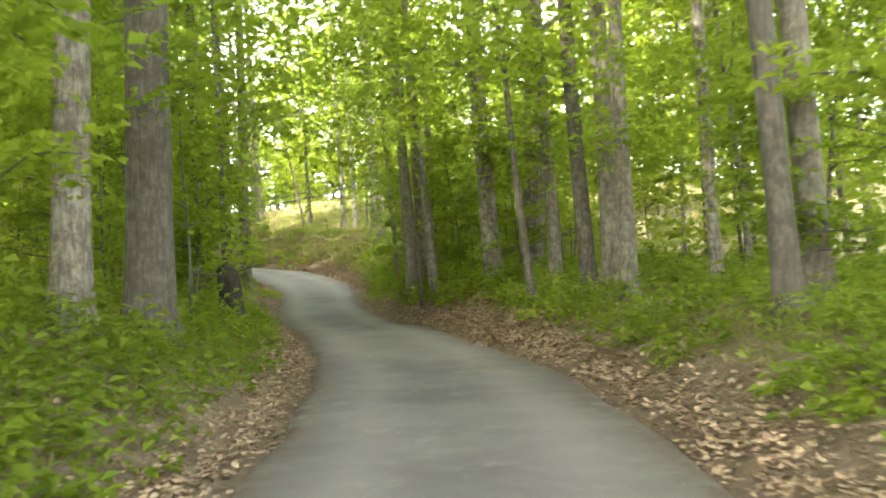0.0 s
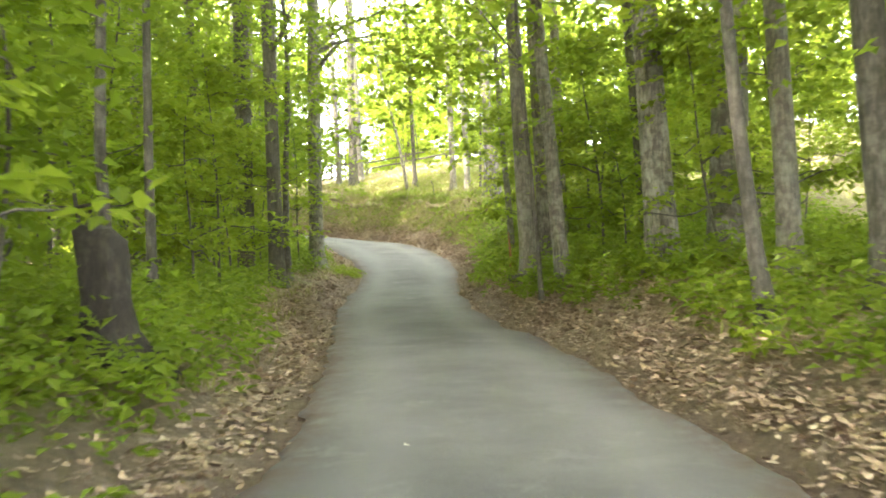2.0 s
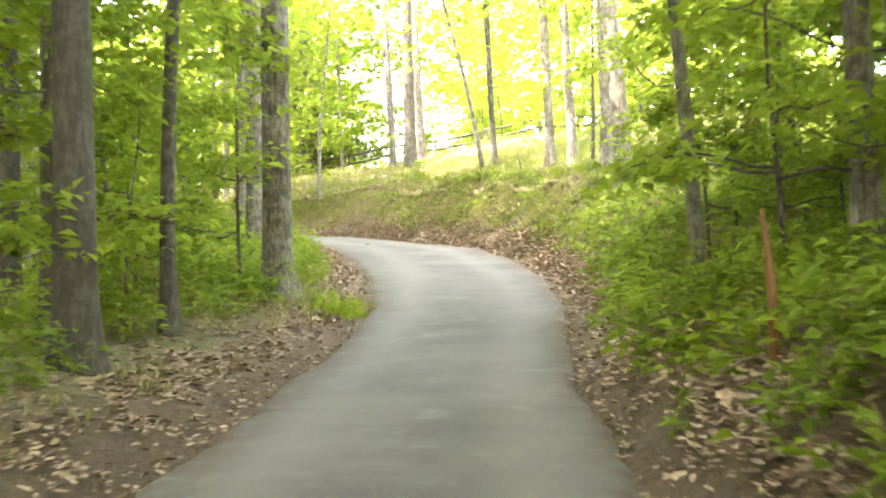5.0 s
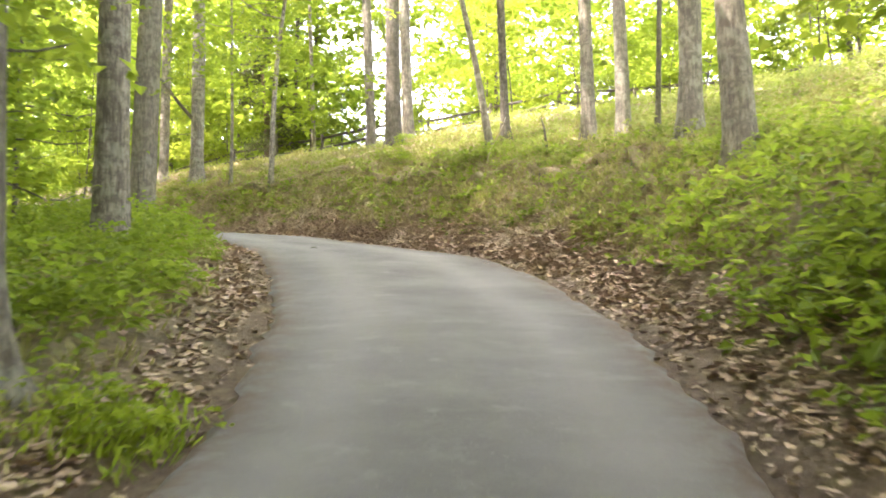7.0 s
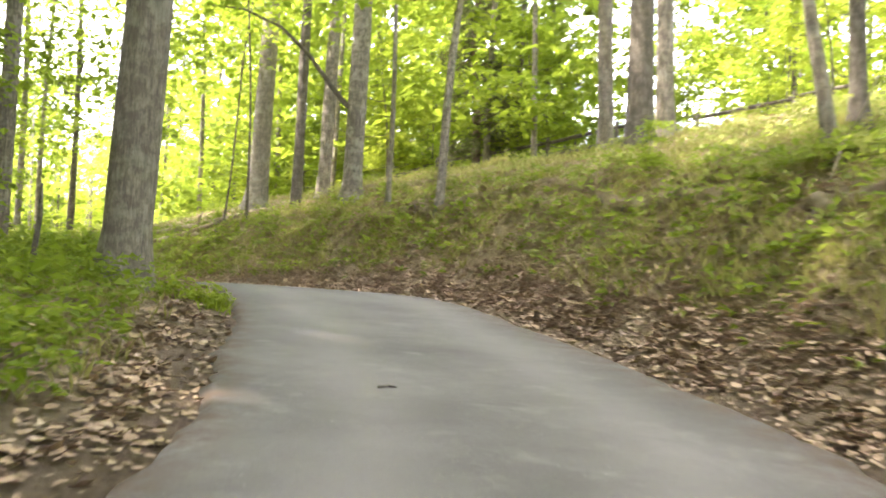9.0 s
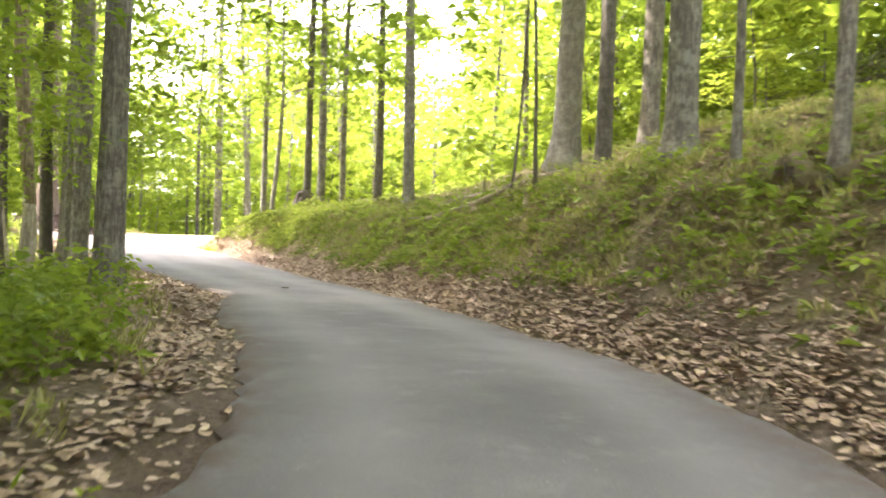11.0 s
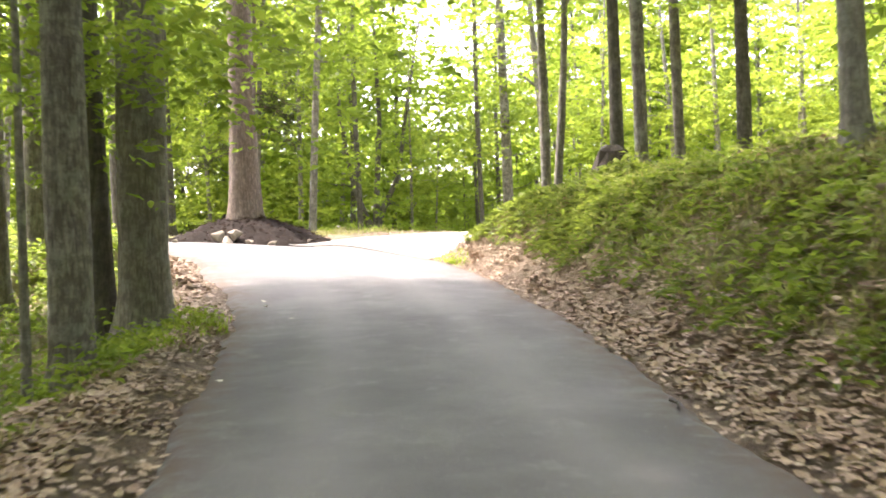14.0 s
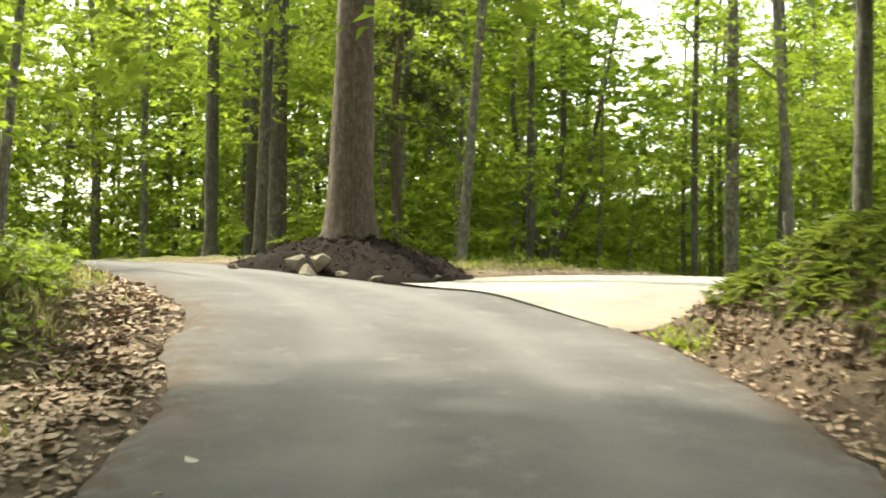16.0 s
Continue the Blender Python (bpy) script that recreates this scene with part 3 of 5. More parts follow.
def set_tree(x, y, r, bark, height, crown, seed, label, lean=(0, 0), group="", limbs=(5, 14, 7), size=1.0, lift=0.0, flare=0.7, crown_lift=0.0):
    rng = np.random.default_rng(seed)
    base = new("tree")
    base.location = (x, y, ground_at(x, y) + lift)
    me, stem, rad = trunk_mesh(r, height, lean, seed, bark, flare, 0.25 if r < 0.17 else 0.12, 12, 0.22 if lift == 0 else 0.7)
    part("trunk", me, base)
    lo, hi, count = limbs
    pieces, _ = branch_set(rng, stem, rad, lo, min(hi, height * 0.95), count, 2.6, 0.5, 0.42)
    for V, F in pieces:
        part("limb", mesh_from("limb", V, F, bark, True), base)
    if crown is not None:
        c = part("crown", crown, base, "bright green spring leaves")
        c.location = (lean[0] * 0.5, lean[1] * 0.5, crown_lift)
        c.rotation_euler = (0, 0, rng.uniform(0, 6.3))
        c.scale = (size,) * 3
    return tagged(base, label, "tree", group)


BARKS = {"-": BARK, "d": BARK_DARK, "p": BARK_PALE}
WORDS = {"-": "grey-brown", "d": "dark-barked", "p": "pale grey"}
RIGHT_STAND = [(3.3, 9.9, .14, "d"), (3.9, 10.7, .16, "-"), (4.1, 15.4, .10, "-"), (2.9, 15.9, .13, "-"), (1.62, 18.45, .075, "d"), (2.58, 18.05, .15, "d"), (2.97, 17.85, .18, "-"), (2.3, 20.6, .13, "-"),
               (1.17, 23.0, .2, "-"), (2.1, 23.8, .26, "-"), (-0.77, 27.6, .155, "-"), (-0.45, 28.0, .14, "-"), (-0.16, 24.9, .11, "-"), (-0.5, 24.7, .035, "d"), (1.3, 27.4, .12, "d"), (-0.2, 32.4, .12, "-"), (-1.45, 34.5, .08, "p")]
LEFT_STAND = [(-3.45, 9.55, .185, "-"), (-3.19, 11.26, .27, "d"), (-4.75, 20.4, .06, "d"), (-6.4, 17.5, .09, "d"), (-7.5, 22.0, .12, "-"), (-9.1, 30.5, .27, "-"), (-7.7, 33.0, .22, "d"), (-9.5, 34.7, .15, "d"), (-6.85, 33.6, .09, "d"), (-13.6, 35.1, .19, "d"), (-13.0, 35.7, .16, "d"),
              (-7.0, 37.1, .215, "-"), (-17.2, 38.7, .25, "-"), (-10.2, 44.1, .22, "-"), (-13.4, 50.85, .255, "-"), (-21.03, 55.8, .17, "-"), (-31.59, 60.05, .21, "-"), (-31.37, 59.64, .045, "p"),
              (-34.0, 59.3, .12, "d"), (-34.7, 61.18, .33, "-"), (-35.1, 60.76, .16, "d"), (-6.43, 31.2, .17, "d"), (-37.5, 59.6, .16, "-"), (-40.3, 60.3, .25, "-")]
HILL_STAND = [(-2.5, 45.3, .19, "-"), (-3.0, 48.3, .19, "p"), (-3.5, 50.4, .05, "d"), (-4.1, 51.4, .13, "p"), (-4.8, 52.5, .14, "-"), (-7.1, 54.7, .08, "-"), (-6.9, 55.6, .10, "d"), (-10.6, 59.6, .22, "d"),
              (-10.5, 60.9, .17, "-"), (-11.7, 61.3, .15, "-"), (-13.8, 58.7, .08, "-"), (-15.5, 59.9, .05, "p"), (-17.4, 61.7, .22, "p"), (-19.9, 63.3, .13, "d"), (-20.0, 64.6, .17, "-"), (-21.4, 63.4, .035, "d"),
              (-22.9, 64.4, .03, "d"), (-23.5, 66.6, .29, "p"), (-28.9, 67.1, .14, "p"), (-36.8, 72.6, .14, "d"), (-37.8, 70.4, .13, "d"), (-38.4, 69.4, .08, "-")]
JUNCTION_STAND = [(-37.7, 71.8, .11, "-"), (-38.0, 71.1, .14, "p"), (-39.6, 69.9, .10, "p"), (-47.8, 60.0, .095, "p"), (-51.9, 59.0, .095, "d"), (-54.0, 64.6, .14, "d"), (-53.2, 69.2, .13, "-"),
                  (-56.0, 63.6, .17, "d"), (-55.9, 65.2, .23, "d"), (-56.3, 76.9, .10, "d"), (-56.6, 78.2, .21, "-"), (-55.7, 79.6, .16, "-")]
LEANS = {(2.1, 23.8): (1.4, 0.4), (-0.77, 27.6): (-0.5, 0.2), (-0.16, 24.9): (-0.8, 0.4), (-28.9, 67.1): (-1.2, 0.6), (-7.1, 54.7): (-1.6, 0), (2.9, 15.9): (0.4, 0), (-53.2, 69.2): (1.0, 0.8), (-34.7, 61.18): (-0.2, 0.2), (-35.1, 60.76): (-0.5, -0.3), (1.62, 18.45): (-0.7, 0.2), (-21.03, 55.8): (0.0, 0), (-31.59, 60.05): (-0.2, 0), (-31.37, 59.64): (0.1, 0)}
# tall trees, mostly unseen, added to shade the road from the sun's side
SHADE_STAND = [(6.8, 12.0, .13, "-"), (9.6, 16.2, .15, "d"), (7.6, 21.4, .12, "-"), (11.2, 25.0, .14, "-"), (7.2, 27.6, .12, "d"), (13.0, 31.0, .15, "-"), (9.4, 35.4, .14, "-"), (-21.2, 51.4, .17, "-"), (-23.6, 53.0, .16, "d"), (4.8, 2.2, .15, "-"), (4.5, -3.5, .16, "-"), (-8.8, 4.2, .16, "-"), (-3.6, -3.0, .17, "-"), (-6.6, 19.2, .13, "-"), (-8.9, 20.0, .15, "d"), (-12.0, 29.8, .16, "-"), (-11.6, 33.6, .15, "d"), (-17.2, 46.2, .17, "-"), (-13.8, 41.5, .17, "-"), (-12.6, 38.4, .15, "d"), (-10.5, 26.6, .15, "-"), (-8.6, 9.0, .16, "d"), (-12.8, 24.4, .18, "-"), (-14, 12, .2, "-"), (-15, 18, .22, "d"), (-14, 6, .2, "-"), (-4.4, 0.4, .18, "-"), (-4.6, 4.6, .18, "-"), (-7.8, 13.3, .16, "-"), (-9.2, 24.8, .16, "-"), (-24.5, 47, .2, "-"), (-26.5, 50.3, .18, "d"), (-9.5, 11, .2, "-"), (-10, 15.5, .18, "d"), (-11.5, 21.5, .2, "-"), (-22.5, 49.5, .2, "-"), (-9.5, -2, .2, "-"), (-18, 44, .22, "d"), (-7, -5, .2, "-"), (-7.5, 1.5, .22, "-"), (-7.5, 7.5, .2, "d"), (-6, -11, .2, "-"), (-15, 41, .2, "-"), (-19.5, 47.5, .2, "-"), (-26, 54.3, .22, "-"), (-30, 56.2, .2, "-"), (-34.5, 57.0, .2, "d"), (-41.0, 56.7, .22, "-"), (-38.0, 54.0, .2, "-")]
BARE_BELOW = ((-7.0, 37.1), (-10.2, 44.1), (-7.7, 33.0), (-0.77, 27.6), (-10.6, 59.6), (-10.5, 60.9), (-11.7, 61.3))      # stems with leaves only at the top
# crowns of the trees that stand round the open sky over the junction: mesh, size, lift
# CROWN_ROOF is added high foliage, sized and lifted to shade the near road
SPARE = {(-35.1, 60.76): (CROWN_ROOF, 1.0, 0), (-47.8, 60.0): (CROWN_SLIM[0], 0.65, 0), (-40.3, 60.3): (CROWN_ROOF, 0.9, 4), (-41.0, 56.7): (CROWN_ROOF, 1.0, 3), (-51.9, 59.0): (CROWN_SLIM[1], 0.7, 0), (-10.5, 60.9): (CROWN_TOP, 0.6, 6), (-11.7, 61.3): (CROWN_TOP, 0.6, 7)}
planted = []
seed = 1
for stand, where in ((SHADE_STAND, "added deeper in the wood for shade"), (RIGHT_STAND, "in the wood beside the road"), (LEFT_STAND, "among undergrowth at the road's edge"), (HILL_STAND, "on the bank above the road"), (JUNCTION_STAND, "behind the road junction")):
    for x, y, r, kind in stand:
        seed += 1
        slim = r < 0.1
        lean = LEANS.get((x, y), tuple(np.random.default_rng(seed).normal(0, 0.35, 2)))
        bare = (x, y) in BARE_BELOW
        word = "slim" if slim else ("stout" if r > 0.23 else "tall")
        open_sky = where.startswith("behind") or x < -44
        roof = CROWN_HIGH if stand is SHADE_STAND or (stand is LEFT_STAND and y > 30) else CROWN_HILL if stand is HILL_STAND else CROWN_OPEN
        crown, size, up = SPARE.get((x, y), (CROWN_TOP if bare else CROWN_SLIM[seed % 3] if slim or open_sky else roof[seed % 4], 1.0, 0.0))
        set_tree(x, y, r, BARKS[kind], 9 if slim else 20, crown, seed,
                 f"{word} {WORDS[kind]} tree {where}", lean, "trees of the wood", (3.5, 8, 5) if slim else (5, 17, 8), size, 0.0, 0.4 if stand is HILL_STAND or (x, y) == (-13.4, 50.85) else 0.6, up)
        planted.append((x, y))
# added tree, out of view; its lifted crown shades the road before the junction
set_tree(-43.2, 58.6, 0.16, BARK, 20, CROWN_ROOF, 78, "tall grey-brown tree added to shade the bend of the road", (0, 0), "trees of the wood", (8, 17, 6), 0.55, 0.0, 0.6, 10.0)
planted.append((-43.2, 58.6))
# the big tree on the mulch mound
set_tree(-47.3, 65.6, 0.36, BARK_BROWN, 22, CROWN_TOP, 77, "stout brown-grey tree standing on a mulch mound", (0.2, 0), "", (9, 18, 7), 0.5, 0.45, 0.5, 12.0)
planted.append((-47.3, 65.6))


def fork(x, y):
    """Two big rising limbs that part low on a dark tree."""
    u = np.array([0.31, 0.95, 0])
    base = new("tree")
    base.location = (x, y, ground_at(x, y))
    up = np.array([0, 0, 1.0])
    part("trunk", mesh_from("trunk", *rough_tube_of([-0.4 * up, 0.05 * up, 0.8 * up, 1.7 * up], [0.42, 0.33, 0.28, 0.26], 10), BARK_DARK, True), base)
    for path, r in (((1.5 * up, 2.6 * up - 0.5 * u, 4.0 * up - 0.9 * u, 6.5 * up - 1.3 * u, 10 * up - 1.2 * u), 0.17), ((1.5 * up, 2.6 * up + 0.35 * u, 3.9 * up + 1.0 * u, 6.0 * up + 1.3 * u, 10 * up + 2.0 * u), 0.16), ((1.4 * up, 3.2 * up + 0.1 * u, 6.0 * up + 0.3 * u, 9.5 * up + 0.2 * u, 13 * up), 0.15)):
        part("limb", mesh_from("limb", *rough_tube_of(path, np.linspace(r, 0.05, 5), 8), BARK_DARK, True), base)
    c = part("crown", CROWN_SLIM[0], base, "bright green spring leaves")
    c.scale = (1.5, 1.5, 1.1)
    tagged(base, "dark forked tree behind the gravel drive", "tree", "trees of the wood")


def rough_tube_of(points, radii, sides):
    return tube(np.array(points), radii, sides, 0.04, np.random.default_rng(len(points)))


fork(-60.1, 74.0)


# the wood further off
def clearing(x, y):
    """The open sky over the junction, towards the sun."""
    u, v = (x + 39) * -0.83 + (y - 66) * -0.56, (x + 39) * -0.56 + (y - 66) * 0.83
    return 2 < u < 20 and abs(v) < 8.5


def gap(x, y):
    """The open air beyond the junction, in line with the road."""
    u, v = -(x + 30) * 0.912 + (y - 62.8) * 0.41, (x + 30) * 0.41 + (y - 62.8) * 0.912
    return u > 18 and abs(v - 0.5) < 2.6


def field(x, y):
    """The field behind the fence on the hill."""
    return y > 70 - 0.35 * min(0, x + 15) and -26 < x < 12 and y < 96


def skyline(x, y):
    """The open sky over the hilltop field, in line with the first stretch of the road."""
    u, v = -(x + 1.2) * 0.242 + (y - 21) * 0.970, (x + 1.2) * 0.970 + (y - 21) * 0.242
    return u > 43 and abs(v) < 0.05 * u


rng = np.random.default_rng(5)
STOCK = {}
for name, crowns, height, label in (("near", CROWN_LOW, 14, "leafy young tree further back in the wood"), ("far", CROWN_FAR, 17, "distant leafy tree at the back of the wood"), ("airy", CROWN_AIRY, 17, "airy tree at the edge of the field")):
    STOCK[name] = [set_tree(0, 0, 0.09 + 0.02 * k, (BARK, BARK_DARK)[k % 2], height, c, 500 + k, label, tuple(rng.normal(0, 0.5, 2)), label.split(" ", 1)[0] + " trees of the backdrop", (2.5, 12, 5)) for k, c in enumerate(crowns)]
used = {key: 0 for key in STOCK}
spots = []
tries = 0
while len(spots) < 344 and tries < 18000:
    tries += 1
    n = len(spots)
    x, y = (rng.uniform(-92, 18), rng.uniform(12, 108)) if n < 105 else (rng.uniform(-66, -14), rng.uniform(69, 100)) if n < 150 else (rng.uniform(-95, -50), rng.uniform(42, 92)) if n < 200 else (rng.uniform(-76, -48), rng.uniform(40, 66)) if n < 240 else (rng.uniform(-62, -30), rng.uniform(72, 92)) if n < 268 else (rng.uniform(-50, -24), rng.uniform(34, 53)) if n < 292 else (rng.uniform(7, 24), rng.uniform(12, 48)) if n < 318 else (rng.uniform(-60, -28), rng.uniform(70, 95))
    z, least, along, side, _ = (float(v[0]) for v in lie(x, y))
    if least < 5.5 or least > 44 or (x > 6 and y < 24 and least > 24) or (field(x, y) and rng.random() < 0.35) or skyline(x, y):
        continue
    hill = side > 0 and 42 < along < 86
    if hill and least < (13 if along < 60 else 9):
        continue
    if min(math.hypot(x - a, y - b) for a, b in planted + spots) < (2.6 if hill or clearing(x, y) or gap(x, y) else 3.2 if least < 17 else 4.8):
        continue
    spots.append((x, y))
    kind = "airy" if hill and least < 34 else ("near" if least < 15 else "far")
    low = clearing(x, y) or gap(x, y)
    kind = "near" if low else kind
    k = used[kind] % len(STOCK[kind])
    s = rng.uniform(0.85, 1.2) * (1.2 if kind == "far" else 0.6 if low else 1)
    m = pose(x, y, z - 0.05, 0, 0, rng.uniform(0, 360)) @ Matrix.Diagonal((s, s, s * rng.uniform(0.9, 1.2), 1))
    if used[kind] < len(STOCK[kind]):
        STOCK[kind][k].matrix_basis = m
    else:
        copy_thing(STOCK[kind][k], Matrix()).matrix_basis = m
    used[kind] += 1


for k, (x, y, s) in enumerate(((6.0, 22.5, 0.8), (7.6, 25.5, 0.9), (6.5, 27.6, 0.8), (9.0, 29.5, 0.95), (5.6, 18.6, 0.7), (8.8, 22.2, 0.9))):
    copy_thing(STOCK["near"][0 if k % 3 else 2], Matrix()).matrix_basis = pose(x, y, ground_at(x, y) - 0.05, 0, 0, 70 * k) @ Matrix.Diagonal((s, s, s, 1))


def far_wood():
    """The woods that close the view, one mass of leaves."""
    rng = np.random.default_rng(91)
    pieces, stems, n = [], [], 0
    while n < 280:
        x, y = (rng.uniform(-125, 45), rng.uniform(-5, 135)) if n % 2 else (rng.uniform(-110, -15), rng.uniform(70, 135))
        z, least, along, side, _ = (float(v[0]) for v in lie(x, y))
        if not 26 < least < 62 or (x > 12 and y < 30) or (side > 0 and 40 < along < 86 and rng.random() < 0.4) or skyline(x, y):
            continue
        n += 1
        top = rng.uniform(13, 21) * (0.5 if gap(x, y) else 1)
        V, F = crown_data(1000 + n, 0.0, top, rng.uniform(3.2, 4.6), 165, 0.75, 4)
        pieces.append((V + [x, y, z - 0.5], F))
        stems.append(tube(np.array([(x, y, z - 1), (x + rng.normal(0, .3), y, z + 6), (x + rng.normal(0, .6), y, z + top)]), [0.18, 0.14, 0.04], 6, cap=False))
    tagged(new("far_wood", mesh_from("far_wood", *joined(pieces), LEAF)), "dense green leaves of the distant woods", "woods", kind="stuff")
    tagged(new("far_stems", mesh_from("far_stems", *joined(stems), BARK_DARK, True)), "dark stems of the distant woods", "woods", kind="stuff")


far_wood()


# ---- understorey: slim saplings with layered sprays ----
def sapling(seed, height, reach, mat):
    rng = np.random.default_rng(seed)
    base = new("sapling")
    h = np.linspace(-0.2, height, 9)
    k = h.clip(0) / height
    a = rng.uniform(0, 6.3)
    stem = np.stack([0.25 * np.sin(k * 3 + a) * k * height * 0.25, 0.2 * np.cos(k * 4 + a) * k * height * 0.2, h], 1)
    rad = 0.006 + 0.028 * (1 - k) * height / 5
    part("stem", mesh_from("stem", *tube(stem, rad, 6), BARK_DARK, True), base)
    pieces, pts = branch_set(rng, stem, rad, 0.16 * height, 0.97 * height, int(5 + height * 2.2), reach, 0.12, 0.55)
    for V, F in pieces[:9]:
        part("twig", mesh_from("twig", V, F, BARK_DARK, True), base)
    o = pts[rng.integers(0, len(pts), int(75 + height * 14))] + rng.normal(0, 0.1, (int(75 + height * 14), 3))
    part("leaves", mesh_from("leaves", *sprays(rng, len(o), o, 0.6, 0.135, 11, 0.6, 0.22), mat), base, "layered bright green leaves")
    return tagged(base, "slim leafy sapling with flat sprays of spring-green leaves", "sapling", "saplings of the understorey")


SAPLINGS = [sapling(700 + k, (2.6, 3.6, 4.6, 5.6, 6.6, 3.0)[k], (0.9, 1.2, 1.4, 1.6, 1.7, 1.3)[k], LEAF_LIGHT if k % 2 else LEAF) for k in range(6)]
rng = np.random.default_rng(11)
count, tries, taken = 0, 0, []
while count < 306 and tries < 20000:
    tries += 1
    along, side = rng.uniform(-4, 90), rng.choice((-1, 1))
    past = rng.uniform(1.5, 15) if rng.random() < 0.75 else rng.uniform(1.5, 5)
    if count > 240:
        along, side, past = rng.uniform(44, 84), 1, rng.uniform(10, 22)
    if count > 287:
        along, side, past = rng.uniform(31, 39.8), 1, rng.uniform(1.6, 7)
    if side > 0 and along > 40 and past < 8:
        continue
    if side > 0 and along < 31 and past < 4.5 and rng.random() < 0.6:      # the trunks stand clear here
        continue
    if side < 0 and along > 56 and (past < 3.2 or (along > 74 and past < 6)):
        continue
    if side < 0 and 38 < along < 56 and past < 3.0:
        continue
    p = np.array([np.interp(along, main_road.s, main_road.p[:, k]) for k in range(2)])
    t = np.array([np.interp(along, main_road.s, main_road.t[:, k]) for k in range(2)])
    w = float(main_road.width(np.array([along]), np.array([side > 0]))[0])
    x, y = p + side * (w + past) * np.array([t[1], -t[0]])
    z, least, *_ = (float(v[0]) for v in lie(x, y))
    if least < past * 0.8 or clearing(x, y) or any((x - a) ** 2 + (y - b) ** 2 < 1.3 for a, b in taken):
        continue
    taken.append((x, y))
    k = int(rng.integers(0, 6)) if past > 3 else int(rng.choice((0, 1, 5)))
    s = rng.uniform(0.85, 1.25)
    m = pose(x, y, z, rng.normal(0, 4), rng.normal(0, 4), rng.uniform(0, 360)) @ Matrix.Diagonal((s, s, s, 1))
    if math.hypot(x + 0.8, y - 32.4) < 0.3:      # its longest bough reaches into the wood
        m = m @ pose(0, 0, 0, 0, 0, 170)
    if count < 6:
        SAPLINGS[count].matrix_basis = m
    else:
        copy_thing(SAPLINGS[k], Matrix()).matrix_basis = m
    count += 1


# ---- undergrowth, dry leaves, grass ----
def scatter(n, seed, chance, lo=-6, hi=93, reach=9.0):
    """Random places beside the road, kept by chance(along, side, past)."""
    rng = np.random.default_rng(seed)
    along = rng.uniform(lo, hi, n)
    side = rng.choice((-1.0, 1.0), n)
    past = reach * rng.random(n) ** 1.6
    p = np.stack([np.interp(along, main_road.s, main_road.p[:, k]) for k in range(2)], 1)
    t = np.stack([np.interp(along, main_road.s, main_road.t[:, k]) for k in range(2)], 1)
    w = np.where(side > 0, main_road.width(along, np.ones(n, bool)), main_road.width(along, np.zeros(n, bool)))
    q = p + (side * (w + past))[:, None] * np.stack([t[:, 1], -t[:, 0]], 1)
    z, least, s, d, _ = lie(q[:, 0], q[:, 1])
    keep = (rng.random(n) < chance(s, np.sign(d), least, q)) & (least > 0.03)
    return np.column_stack([q, z])[keep], least[keep], np.sign(d)[keep], s[keep], rng


def plant_chance(s, side, past, q):
    patch = np.clip(0.5 + 1.3 * ripple(q[:, 0], q[:, 1], 2.2, 21) + 0.5 * ripple(q[:, 0], q[:, 1], 0.8, 22), 0, 1)
    left = np.interp(s, [-6, 55, 62, 72, 76, 90], [1, 1, 0.45, 0.5, 0.8, 0.8]) * np.clip((past - np.interp(s, [0, 20, 27, 36, 40, 48, 60, 70, 76, 82], [0.35, 0.5, 1.3, 1.1, 0.7, 0.5, 0.7, 1.3, 0.5, 0.9])) / 0.5, 0, 1)
    low = np.clip((past - np.interp(s, [-6, 12, 18, 22, 30, 40, 48, 74, 82], [0.5, 0.55, 0.8, 0.5, 0.3, 0.45, 0.9, 0.85, 0.9])) / 0.4, 0, 1)
    right = np.interp(s, [-6, 14, 22, 36, 42, 46, 64, 70, 78, 82, 90], [0.9, 0.95, 1, 1, 0.8, 0.4, 0.4, 0.75, 0.7, 0.35, 0.35]) * low
    right = right * np.where((s > 58) & (s < 83), np.interp(past, [2.0, 2.7], [1, 0.06]), np.where(s > 45, np.interp(past, [1.4, 2.2, 4, 6], [1, 0.6, 1, 1.8]), 1))
    return np.where(side > 0, right, left) * np.where(side > 0, 0.12 + 0.88 * patch, np.interp(s, [18, 26, 50], [0.6, 0.3, 0.2]) * (1 - patch) + patch)


def broad_chance(s, side, past, q):
    return plant_chance(s, side, past, q) * np.where(side > 0, np.interp(s, [14, 22, 37, 40.5, 66, 72, 84], [0.4, 1, 1, 0.3, 0.3, 0.25, 0.06]), np.interp(s, [-6, 26, 34, 60, 72, 80], [0.4, 0.5, 0.5, 0.4, 0.3, 0.12]))


